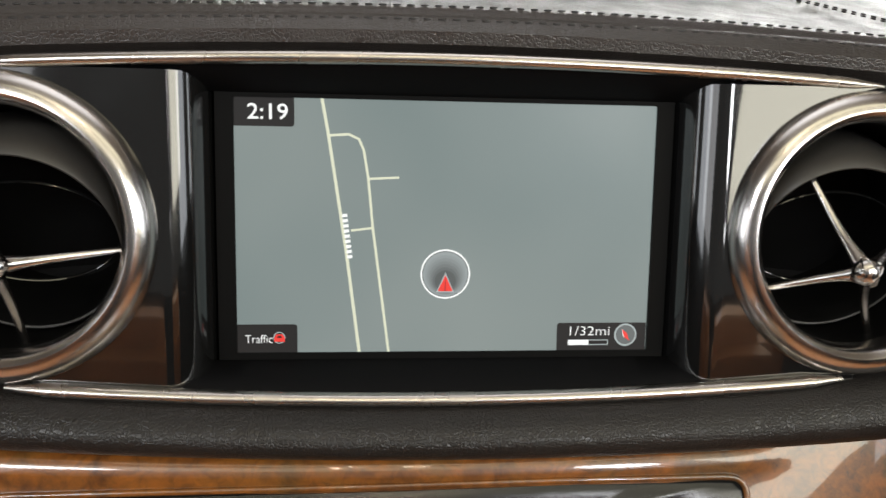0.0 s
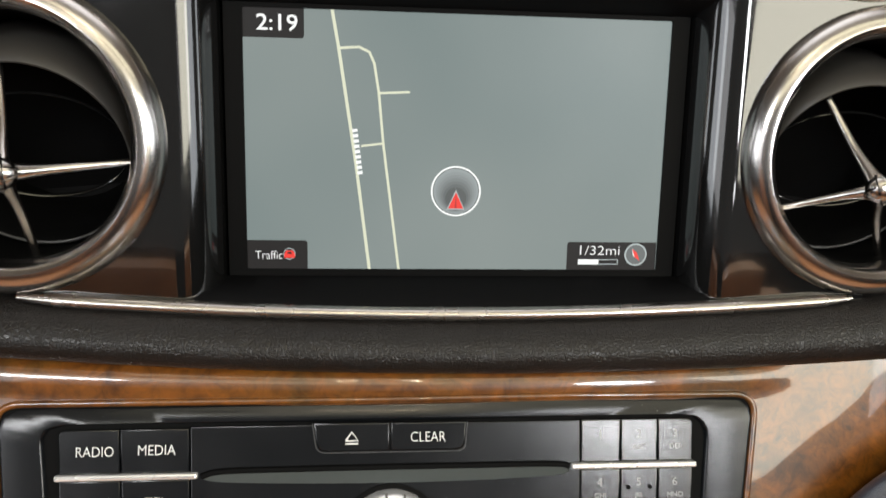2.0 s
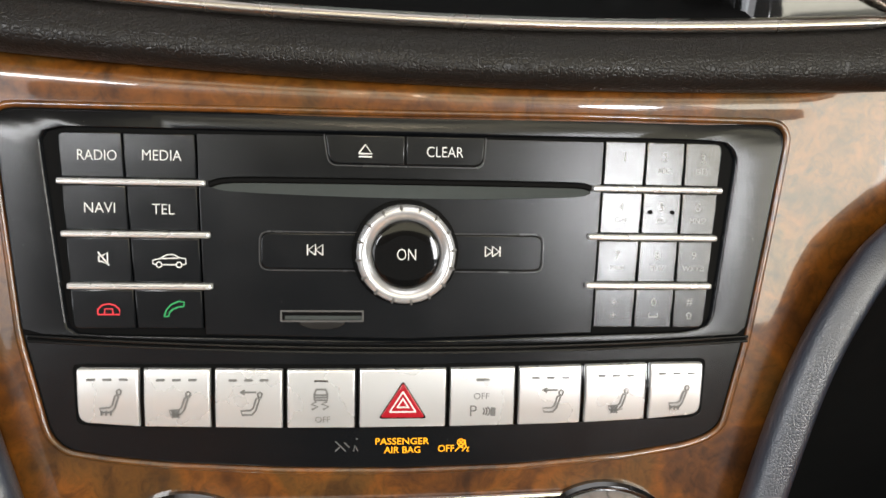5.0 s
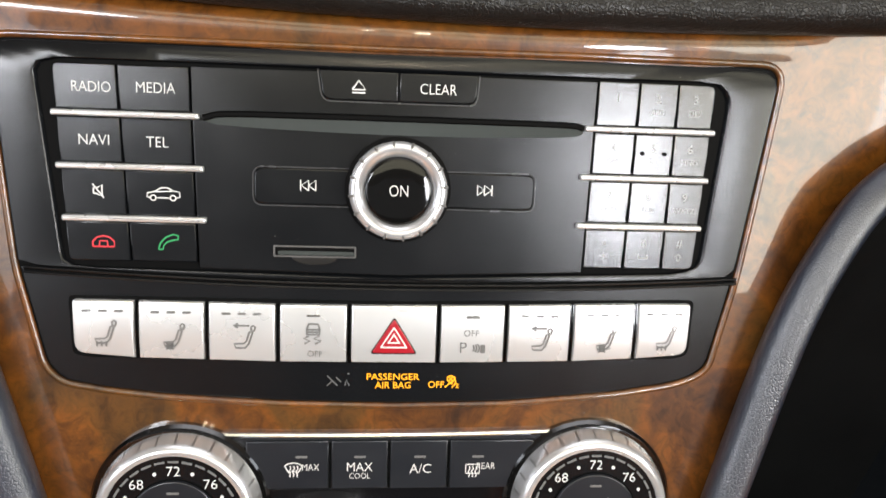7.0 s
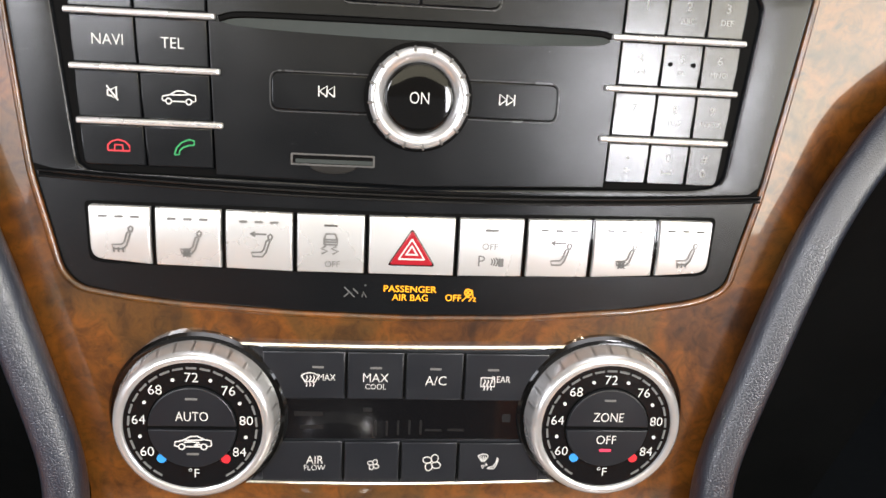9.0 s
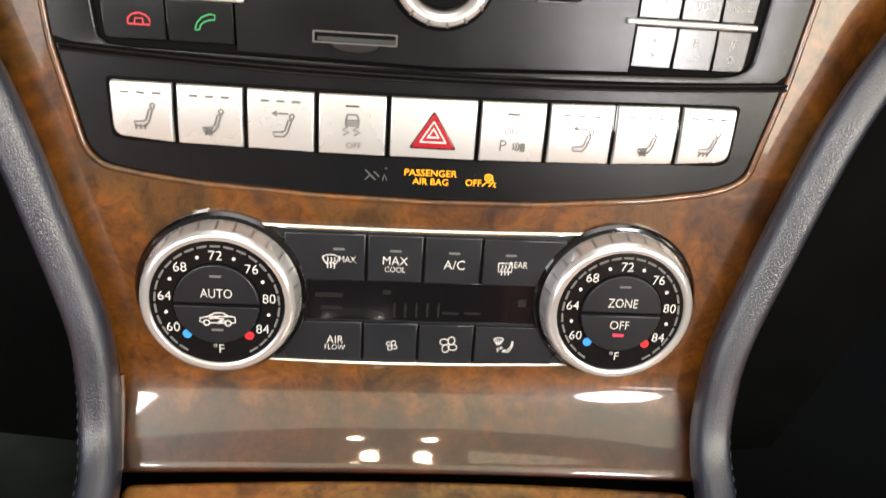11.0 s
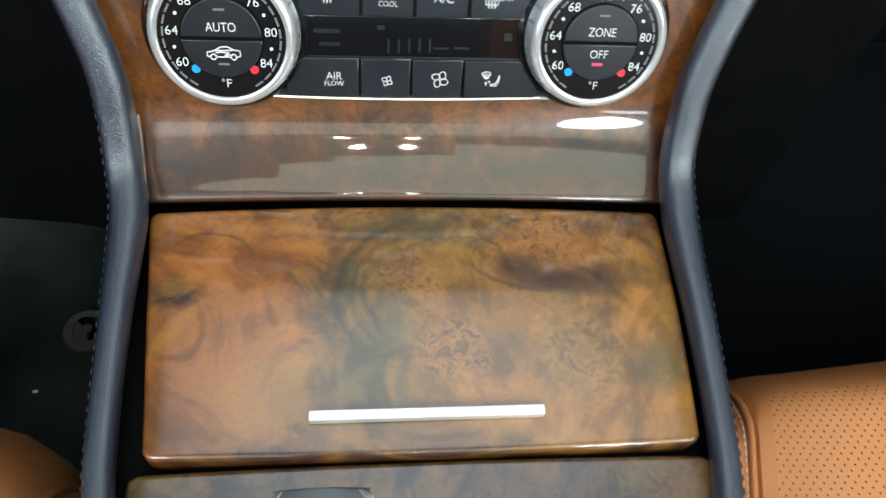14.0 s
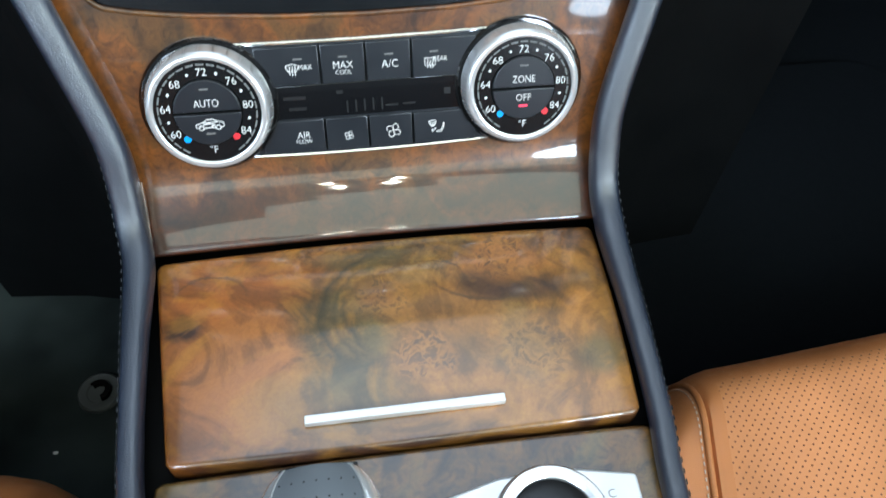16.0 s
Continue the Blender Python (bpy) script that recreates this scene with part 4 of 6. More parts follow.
for s in (-1, 1):
    ed = [Vector((s * (wood_half(v) - 0.0012), v - 0.0014 * min(1, (0.30 - v) / 0.03), w + 0.0006)) for v, w in ((0.2995, 0.0020), (0.294, 0.0037), (0.288, 0.0060), (0.282, 0.0087), (0.2765, 0.0117), (0.2725, 0.0138), (0.2695, 0.0150))]
    part("side_edge", sweep(ed, oval(0.0012, 0.0010, 8), up=(0, 0, 1)), BURL, console)

# ---- radio panel ----
radio = thing("radio_panel", STACK, "black radio and switch panel set in walnut burl", "radio")
part("shadow_gap", plate([(u * 0.999, 0.43 + (v - 0.43) * 0.999) for u, v in PANEL_OUT], -0.004, 0.0002), GROOVE, radio)


def ridge_line(u):
    return 0.4170 - 0.0040 * (1 - (u / 0.12) ** 2)


def spokes(pts, centre, inset=0.0, n=240):
    """An outline sampled by direction from its middle."""
    out = []
    for i in range(n):
        a = 2 * math.pi * (i + 0.5) / n
        d, best = Vector((math.cos(a), math.sin(a))), 0.0
        for j in range(len(pts)):
            p, q = Vector(pts[j - 1]) - centre, Vector(pts[j]) - centre
            e = q - p
            den = d.x * e.y - d.y * e.x
            if abs(den) < 1e-12:
                continue
            t, f = (p.x * e.y - p.y * e.x) / den, (p.x * d.y - p.y * d.x) / den
            if t > best and -1e-6 <= f <= 1 + 1e-6:
                best = t
        out.append(centre + d * (best - inset))
    return out


# raised frame round the sunken key field, crowned towards the wood
field = corners([(-0.1085, 0.4818), (-0.1132, 0.4795), (-0.1068, 0.4172), (-0.100, 0.4164), (0.0, 0.4144), (0.097, 0.4176), (0.1043, 0.4200), (0.1098, 0.4775), (0.1055, 0.4824), (0.0, 0.4820)], 0.004, 4)
upper_out = corners([(-0.1266, 0.4868), (-0.1208, 0.4176)] + [(-0.1180 + 0.0234 * k / 1.0, ridge_line(-0.1180 + 0.0234 * k)) for k in range(11)] + [(0.1172, 0.4176), (0.1268, 0.4874), (0.06, 0.4876), (0.0, 0.4870)], [0.007] + [0.0012] * 12 + [0.0012, 0.007, 0.004, 0.004], 5)
MID = Vector((0.0, 0.449))
rings = [[Vector((p.x, p.y, z - fall * min(1.0, max(0.0, (p.y - 0.4815) / 0.005)))) for p in spokes(pts, MID, d)] for pts, d, z, fall in ((upper_out, 0.0, -0.001, 0.0), (upper_out, 0.0, 0.0009, 0.0006), (upper_out, 0.0002, 0.0015, 0.0009), (upper_out, 0.0007, 0.0018, 0.0011), (upper_out, 0.0012, 0.0018, 0.0010), (field, -0.0008, 0.0018, 0.0), (field, -0.0003, 0.0017, 0.0), (field, 0.0, 0.0014, 0.0), (field, 0.0007, 0.0003, 0.0))]
part("frame", sheet([r + r[:1] for r in rings]), PLASTIC, radio, "satin black raised frame")
low = [(u * 0.989, 0.43 + (v - 0.43) * 0.984) for u, v in PANEL_OUT]
low = [(u, v) for u, v in low if v < ridge_line(u) - 0.0012] + [(0.1166 - 0.0296 * k, ridge_line(0.1166 - 0.0296 * k) - 0.0008) for k in range(9)]
part("faceplate", plate(low, -0.004, 0.0012, 0.0005), PLASTIC, radio, "satin black switch plate")
part("key_field", plate(field, -0.001, 0.0004), GROOVE, radio, "recessed black key field")
part("centre_face", plate([(-0.0657, 0.4806), (-0.0638, 0.4168), (0.0, 0.4155), (0.0626, 0.4175), (0.0641, 0.4810)], 0.0004, 0.0026, 0.0003), PLASTIC, radio, "matte black centre face")
for a, b in ((-0.119, 0.118),):
    for dv in (0.0, -0.0016):
        part("ridge", sweep([Vector((a + (b - a) * i / 24, 0.4160 - 0.0040 * (1 - ((i - 12) / 12) ** 2) + dv, 0.0012)) for i in range(25)], oval(0.0005, 0.0006, 8), up=(0, 0, 1)), PLASTIC, radio)
    part("joint", sweep([Vector((a + (b - a) * i / 24, 0.4152 - 0.0040 * (1 - ((i - 12) / 12) ** 2), 0.0012)) for i in range(25)], oval(0.0003, 0.0004, 6), up=(0, 0, 1)), GROOVE, radio)

LEFT_V = [0.4802, 0.4652, 0.4489, 0.4325, 0.4176]


def left_edge(v):
    return -0.1072 + (0.4802 - v) * 0.045


def key(name, pts, parent, mat=KEY, z=0.0030, label=""):
    return part(name, plate(pts, 0.0003, z, 0.0004), mat, parent, label)


G = 0.00022
left_keys = {}
names = [["radio_key", "media_key"], ["navigation_key", "telephone_key"], ["mute_key", "vehicle_key"], ["hang_up_key", "call_key"]]
for r in range(4):
    top, bot = LEFT_V[r] - (0.0012 if r else 0.0), LEFT_V[r + 1] + 0.0012
    l0, l1 = left_edge(top), left_edge(bot)
    m0, m1 = -0.0880 + (0.4802 - top) * 0.050, -0.0880 + (0.4802 - bot) * 0.050
    r0, r1 = -0.0660 + (0.4802 - top) * 0.030, -0.0660 + (0.4802 - bot) * 0.030
    for c, (a0, a1, b0, b1) in enumerate(((l0, l1, m0, m1), (m0, m1, r0, r1))):
        rr = [0.0001] * 4
        if c == 0 and r == 0:
            rr[0] = 0.002
        if c == 0 and r == 3:
            rr[1] = 0.002
        left_keys[r, c] = key(names[r][c], corners([(a0 + G, top), (a1 + G, bot), (b1 - G, bot), (b0 - G, top)], rr, 3), radio)
for v, a, b in ((0.4652, -0.1076, -0.0630), (0.4489, -0.1068, -0.0618), (0.4325, -0.1056, -0.0612)):
    part("silver_bar", plate(rounded((a + b) / 2, v, b - a, 0.0019, 0.0006), 0.0012, 0.0046, 0.0008), SWITCH_SILVER, radio, "slim silver bar")
P = 0.00306
for r, c, words, w in ((0, 0, "RADIO", 0.0117), (0, 1, "MEDIA", 0.0118), (1, 0, "NAVI", 0.0092), (1, 1, "TEL", 0.0068)):
    x, y = {(0, 0): (-0.0955, 0.4733), (0, 1): (-0.0761, 0.4736), (1, 0): (-0.0952, 0.4571), (1, 1): (-0.0760, 0.4569)}[r, c]
    writing("key_lettering", words, x, y, P, 0.0032, WHITE, left_keys[r, c], w)


def symbol(parent, strokes, x, y, z, s, mat, width=0.0005, name="symbol", label=""):
    bm = bmesh.new()
    for pts in strokes:
        stroke([(x + px * s, y + py * s) for px, py in pts], width, z - 0.0001, z, bm)
    return part(name, bm, mat, parent, label, smooth=False)


def arc(cx, cy, r, a0, a1, n=8):
    return [(cx + r * math.cos(radians(a0 + (a1 - a0) * i / n)), cy + r * math.sin(radians(a0 + (a1 - a0) * i / n))) for i in range(n + 1)]


CAR = [[(-0.82, -0.28), (-1.0, -0.22), (-0.98, 0.0), (-0.55, 0.10), (-0.15, 0.34), (0.25, 0.36), (0.62, 0.16), (0.98, 0.10), (1.0, -0.22), (0.78, -0.28)], [(-0.45, 0.10), (0.55, 0.14)], arc(-0.62, -0.28, 0.17, 0, 360, 10), arc(0.58, -0.28, 0.17, 0, 360, 10), [(-0.4, -0.28), (0.36, -0.28)]]
symbol(left_keys[2, 1], CAR, -0.0745, 0.4408, P, 0.0051, WHITE, 0.0004)
symbol(left_keys[2, 0], [[(-0.6, -0.35), (-0.6, 0.35), (-0.2, 0.35), (0.5, 0.8), (0.5, -0.8), (-0.2, -0.35), (-0.6, -0.35)], [(-0.7, 0.9), (0.7, -0.9)]], -0.0945, 0.4411, P, 0.0024, WHITE, 0.0005)
symbol(left_keys[3, 0], [[(-1, -0.5), (-1, 0.0), (-0.6, 0.4), (0, 0.55), (0.6, 0.4), (1, 0.0), (1, -0.5), (-1, -0.5)], [(-0.4, -0.5), (-0.35, 0.05), (0.35, 0.05), (0.4, -0.5)]], -0.0934, 0.4250, P, 0.0033, RED_GLOW_PRINT, 0.0005)
symbol(left_keys[3, 1], [[(-0.95, -0.75), (-0.75, -0.1), (-0.25, 0.45), (0.45, 0.75), (0.95, 0.65), (0.9, 0.25), (0.45, 0.2), (-0.1, 0.0), (-0.45, -0.35), (-0.5, -0.7), (-0.95, -0.75)]], -0.0733, 0.4252, P, 0.0033, GREEN_GLOW_PRINT, 0.0005)

# keypad
RV = [0.4812, 0.4658, 0.4499, 0.4337, 0.4182]


def pad_edges(v):
    d = 0.4812 - v
    return [0.0643 - d * 0.029, 0.0783 - d * 0.029, 0.0914 - d * 0.024, 0.1042 - d * 0.048]


marks = [[("1", ""), ("2", "ABC"), ("3", "DEF")], [("4", "GHI"), ("5", "JKL"), ("6", "MNO")], [("7", "PQRS"), ("8", "TUV"), ("9", "WXYZ")], [("*", "+"), ("0", ""), ("#", "")]]
PADKEY = worn(material("pad_key_plastic", (0.010, 0.0105, 0.011), 0.2, spec=0.8), 0.13, 0.21, 90.0, 0.1)
for r in range(4):
    top, bot = RV[r] - (0.0012 if r else 0.0), RV[r + 1] + 0.0012
    e0, e1 = pad_edges(top), pad_edges(bot)
    for c in range(3):
        rr = [0.0001] * 4
        if c == 2 and r == 0:
            rr[3] = 0.0025
        if c == 2 and r == 3:
            rr[2] = 0.0025
        k = key("number_key", corners([(e0[c] + G, top), (e1[c] + G, bot), (e1[c + 1] - G, bot), (e0[c + 1] - G, top)], rr, 3), radio, PADKEY, 0.0030, "satin black number key")
        x, y = (e0[c] + e0[c + 1] + e1[c] + e1[c + 1]) / 4, (top + bot) / 2
        big, small = marks[r][c]
        if big == "5":
            for dx in (-0.0038, 0.0038):
                part("touch_dot", dot(x + dx, y + 0.0005, 0.0007, 0.003, 0.0035), GROOVE, k)
        writing("key_number", big, x, y + 0.0022, P, 0.0027 if big != "*" else 0.0016, FAINT_PRINT, k)
        if small:
            writing("key_lettering", small, x, y - 0.0022, P, 0.0017, FAINT_PRINT, k, bold=-0.005)
        if big == "0":
            symbol(k, [[(-1, 0.5), (-1, -0.3), (1, -0.3), (1, 0.5)]], x, y - 0.0024, P, 0.0015, FAINT_PRINT, 0.0004)
        if big == "#":
            symbol(k, [[(-0.5, -1), (-0.5, 0), (-1, 0), (0, 1), (1, 0), (0.5, 0), (0.5, -1), (-0.5, -1)]], x, y - 0.0024, P, 0.0011, FAINT_PRINT, 0.0003)
for v, a, b in ((0.4658, 0.0606, 0.1045), (0.4499, 0.0598, 0.1037), (0.4337, 0.0595, 0.1027)):
    part("silver_bar", plate(rounded((a + b) / 2, v, b - a, 0.0019, 0.0006), 0.0012, 0.0046, 0.0008), SWITCH_SILVER, radio, "slim silver bar")

# eject and clear keys, disc slot, seek keys, card slot
part("key_groove", plate(corners([(-0.0264, 0.4812), (-0.0250, 0.4716), (0.0245, 0.4716), (0.0252, 0.4812)], [0, 0.003, 0.003, 0], 4), 0.0020, 0.00265), GROOVE, radio)
part("key_rim", sweep([Vector((x, y, 0.0027)) for x, y in corners([(-0.0264, 0.4812), (-0.0250, 0.4716), (0.0245, 0.4716), (0.0252, 0.4812)], [0, 0.003, 0.003, 0], 4)], oval(0.0003, 0.0004, 6), up=(0, 0, 1)), RIM_GLINT, radio, "fine rim, lightened for the glint of the key's edge")
ej = key("eject_key", corners([(-0.0259, 0.4812), (-0.0246, 0.4721), (-0.0010, 0.4721), (-0.0010, 0.4812)], [0, 0.003, 0, 0], 4), radio, KEY, 0.0031)
cl = key("clear_key", corners([(-0.0004, 0.4812), (-0.0004, 0.4721), (0.0241, 0.4721), (0.0248, 0.4812)], [0, 0, 0.003, 0], 4), radio, KEY, 0.0031)
symbol(ej, [[(-1, -0.35), (0, 1), (1, -0.35), (-1, -0.35)], [(-1, -0.8), (1, -0.8)]], -0.0134, 0.4762, 0.0032, 0.0021, WHITE, 0.0005)
writing("key_lettering", "CLEAR", 0.0120, 0.4765, 0.0032, 0.0033, WHITE, cl, 0.0117)
slot = curve([(-0.0620, 0.4645, 0), (-0.055, 0.4660, 0), (-0.03, 0.4663, 0), (0.0, 0.4664, 0), (0.03, 0.4664, 0), (0.055, 0.4663, 0), (0.0602, 0.4654, 0)], 5) + curve([(0.0600, 0.4640, 0), (0.055, 0.4628, 0), (0.03, 0.4618, 0), (0.0, 0.4615, 0), (-0.03, 0.4619, 0), (-0.055, 0.4628, 0), (-0.0620, 0.4641, 0)], 5)
part("disc_slot", plate([(p.x, p.y) for p in slot], 0.0018, 0.00275), SLOT_FELT, radio, "felt-lined disc slot")
# black strip standing in for the shade along the slot's upper edge
part("disc_slot_shade", sweep([Vector((p.x, p.y + 0.0003, 0.0026)) for p in slot[:31]], oval(0.0011, 0.0009, 6), up=(0, 0, 1)), GROOVE, radio)
for s, nm in ((-1, "previous_key"), (1, "next_key")):
    a, b = (-0.0466, -0.0130) if s < 0 else (0.0130, 0.0450)
    out = corners([(a, 0.4503), (a, 0.4379), (b, 0.4379), (b, 0.4503)], [0.003, 0.003, 0.0, 0.0] if s < 0 else [0, 0, 0.003, 0.003], 4)
    part("key_groove", plate(out, 0.0020, 0.00265), GROOVE, radio)
    part("key_rim", sweep([Vector((x, y, 0.0027)) for x, y in out], oval(0.0003, 0.0004, 6), up=(0, 0, 1), closed=True), RIM_GLINT, radio, "fine rim, lightened for the glint of the key's edge")
    inn = [((a + b) / 2 + (x - (a + b) / 2) * 0.972, 0.4441 + (y - 0.4441) * 0.925) for x, y in out]
    k = key(nm, inn, radio, KEY, 0.0029)
    x = -0.0292 if s < 0 else 0.0284
    symbol(k, [[(-0.1 * s, -0.8), (-0.1 * s, 0.8), (s, 0), (-0.1 * s, -0.8)], [(-1.2 * s, -0.8), (-1.2 * s, 0.8), (-0.1 * s, 0), (-1.2 * s, -0.8)], [(1.1 * s, -0.8), (1.1 * s, 0.8)]], x, 0.4446, 0.0030, 0.0021, WHITE, 0.0004)
part("card_slot_frame", frame_ring(rounded(-0.0268, 0.4230, 0.0268, 0.0038, 0.0004), rounded(-0.0268, 0.4230, 0.0256, 0.0028, 0.0003), 0.0020, 0.0031), HOLLOW, radio, "thin metal card slot frame")
part("card_slot", plate(rounded(-0.0268, 0.4230, 0.0257, 0.0029, 0.0003), 0.0020, 0.00268), GROOVE, radio, "dark card slot")
part("card_slot_felt", plate(rounded(-0.0264, 0.42245, 0.0246, 0.0013, 0.0003), 0.0022, 0.00285), SLOT_FELT, radio, "grey felt in the card slot")
part("card_grip", plate([(-0.0268 + 0.0074 * math.cos(radians(a)), 0.4211 - 0.0026 * math.sin(radians(a))) for a in range(0, 181, 15)], 0.0018, 0.00285, 0.0002), DARK_METAL, radio, "half-moon finger hollow")

# volume knob
knob = thing("volume_knob", STACK @ Matrix.Translation((-0.0002, 0.4440, 0.0022)), "round black volume knob with a knurled silver ring", "knob")
part("shadow_ring", lathe([(0.0172, 0.0), (0.0172, 0.0010), (0.0158, 0.0014), (0.0, 0.0014)], 64), GROOVE, knob)
part("ring", lathe([(0.0158, 0.0008), (0.0157, 0.0066), (0.0150, 0.0079), (0.0141, 0.0083), (0.0128, 0.0080), (0.0114, 0.0068), (0.0109, 0.0058)], 96), RIM, knob, "silver ring")
notch = None
for i in range(16):
    a = 2 * math.pi * (i + 0.3) / 16
    m = Matrix.Rotation(a, 4, "Z") @ Matrix.Translation((0.0149, 0, 0.0076))
    if notch is None:
        bm = bmesh.new()
        bmesh.ops.create_cube(bm, size=1, matrix=Matrix.Diagonal((0.0022, 0.0008, 0.0014, 1)))
        bmesh.ops.bevel(bm, geom=bm.edges, offset=0.0002, segments=1, affect="EDGES")
        notch = part("notch", bm, HOLLOW, knob, "dark notch in the ring")
        notch.matrix_basis = m
    else:
        share("notch", notch, knob, m)
cap = part("cap", lathe([(0.0110, 0.0052), (0.0109, 0.0066), (0.0105, 0.0071), (0.0098, 0.0073), (0.0060, 0.00745), (0.0, 0.0075)], 64), GLOSS_CAP, knob, "glossy black cap")
writing("lettering", "ON", 0.0001, 0.0002, 0.0076, 0.0036, WHITE, cap, 0.0060)

# row of silver switches
BU = [-0.1045, -0.0838, -0.0616, -0.0387, -0.0153, 0.0146, 0.0376, 0.0602, 0.0825, 0.1023]
BT = [0.4060, 0.4058, 0.4056, 0.4053, 0.4053, 0.4056, 0.4060, 0.4066, 0.4072, 0.4074]
BB = [0.3885, 0.3869, 0.3864, 0.3859, 0.3858, 0.3859, 0.3863, 0.3868, 0.3879, 0.3895]
part("switch_groove", plate(corners([(BU[0] - 0.001, BT[0] + 0.001), (BU[0] - 0.0004, 0.3875), (-0.100, 0.3864), (BU[4], BB[4] - 0.001), (BU[5], BB[5] - 0.001), (0.099, 0.3875), (BU[9] + 0.0004, 0.3890), (BU[9] + 0.001, BT[9] + 0.001), (0.0, 0.4063)], 0.002, 3), 0.0008, 0.0018), GROOVE, radio)
SEAT = [[(0.30, 0.42), (0.52, 0.38), (0.26, -0.42), (0.02, -0.72), (-0.62, -0.72), (-0.72, -0.44), (-0.08, -0.40), (0.10, -0.24), (0.30, 0.42)], [(0.44, 0.48), (0.40, 0.74), (0.56, 0.86), (0.70, 0.74), (0.62, 0.48), (0.44, 0.48)]]
WAVES = [[(-0.6, -0.95), (-0.6, -0.6)], [(-0.3, -0.95), (-0.3, -0.6)], [(0.0, -0.95), (0.0, -0.6)]]
FANLET = [arc(-0.3, -0.7, 0.2, 0, 360, 8), [(-0.55, -0.95), (-0.05, -0.45)], [(-0.55, -0.45), (-0.05, -0.95)]]
ARROWL = [[(0.3, 0.85), (-0.7, 0.85)], [(-0.45, 1.0), (-0.75, 0.85), (-0.45, 0.7)]]
kinds = ["heat", "cool", "scarf", "esp", "hazard", "park", "scarf", "cool", "heat"]
for i, kind in enumerate(kinds):
    a, b = BU[i] + 0.0008, BU[i + 1] - 0.0008
    rr = [0.0004] * 4
    if i == 0:
        rr = [0.001, 0.0035, 0.0004, 0.0004]
    if i == 8:
        rr = [0.0004, 0.0004, 0.0035, 0.001]
    lbl = {"heat": "silver seat heating switch", "cool": "silver seat ventilation switch", "scarf": "silver neck heating switch", "esp": "silver stability control switch", "hazard": "silver switch with a red warning triangle", "park": "silver parking aid switch"}[kind]
    out = corners([(a, BT[i]), (a + 0.0004 * (i == 0), BB[i]), (b - 0.0004 * (i == 8), BB[i + 1]), (b, BT[i + 1])], rr, 4)
    bm = plate(out, 0.0010, 0.0044, 0.0006)
    # the face is gently arched from its upper to its lower edge
    v0, v1 = min(BB[i], BB[i + 1]), max(BT[i], BT[i + 1])
    for j in range(1, 12):
        bmesh.ops.bisect_plane(bm, geom=bm.verts[:] + bm.edges[:] + bm.faces[:], plane_co=(0, v0 + (v1 - v0) * j / 12, 0), plane_no=(0, 1, 0))
    for vert in bm.verts:
        if vert.co.z > 0.0038:
            f = 2 * (vert.co.y - v0) / (v1 - v0) - 1
            vert.co.z += 0.0006 * (1 - f * f) - 0.0005
    k = part("switch", bm, SWITCH_SILVER, radio, lbl)
    cx, cy, z = (a + b) / 2, (BT[i] + BB[i]) / 2 - 0.001, 0.00475
    if kind == "hazard":
        tri = lambda f, dz: plate(corners([(cx, cy + 0.0005 + 0.0068 * f), (cx - 0.0080 * f, cy + 0.0005 - 0.0060 * f), (cx + 0.0080 * f, cy + 0.0005 - 0.0060 * f)], 0.0012 * f, 3), 0.0040, 0.0046 + dz, 0.0002)
        part("triangle_rim", tri(1.0, 0.0002), GROOVE, k)
        part("warning_triangle", tri(0.92, 0.0005), RED, k, "red warning triangle")
        for f, mt, dz in ((0.60, WHITE, 0.0006), (0.49, RED, 0.0007), (0.29, WHITE, 0.0008), (0.18, RED, 0.0009)):
            bm = tri(f, dz)
            bm.transform(Matrix.Translation((0, -0.0007 * (1 - f), 0)))
            part("triangle_line", bm, mt, k)
    elif kind in ("heat", "cool", "scarf"):
        for d in (-0.0050, 0.0, 0.0050):
            part("indicator", plate(rounded(cx + d, BT[i] - 0.0034, 0.0026, 0.0007, 0.0002, 2), 0.0040, z), GREY_PRINT, k)
        extra = {"heat": WAVES, "cool": FANLET, "scarf": ARROWL}[kind]
        symbol(k, SEAT + extra, cx + 0.0010, cy - 0.0008, z, 0.0048, GREY_PRINT, 0.00056)
    elif kind == "esp":
        part("indicator", plate(rounded(cx, BT[i] - 0.0034, 0.0044, 0.0006, 0.0002, 2), 0.0040, z), SATIN, k)
        symbol(k, [[(-0.5, 0.1), (-0.5, 0.55), (-0.35, 0.95), (0.35, 0.95), (0.5, 0.55), (0.5, 0.1), (-0.5, 0.1)], [(-0.5, 0.5), (0.5, 0.5)], [(-0.45, 0.3), (0.45, 0.3)], [(-0.35, -0.02), (-0.75, -0.22), (-0.25, -0.42), (-0.70, -0.66)], [(0.45, -0.02), (0.05, -0.22), (0.60, -0.42), (0.15, -0.66)]], cx, cy + 0.0005, z, 0.0042, GREY_PRINT, 0.0006)
        writing("lettering", "OFF", cx + 0.0006, cy - 0.0056, z, 0.0020, GREY_PRINT, k)
    elif kind == "park":
        part("indicator", plate(rounded(cx, BT[i] - 0.0036, 0.0044, 0.0008, 0.0002, 2), 0.0040, z), GREY_PRINT, k)
        writing("lettering", "OFF", cx - 0.0004, cy + 0.0018, z, 0.0021, GREY_PRINT, k)
        writing("lettering", "P", cx - 0.0030, cy - 0.0032, z, 0.0036, GREY_PRINT, k)
        symbol(k, [arc(-1.1, 0, 0.8, -45, 45, 4), arc(-0.7, 0, 0.9, -50, 50, 4), arc(-0.3, 0, 1.0, -55, 55, 4)], cx + 0.0012, cy - 0.0034, z, 0.0018, GREY_PRINT, 0.0004)
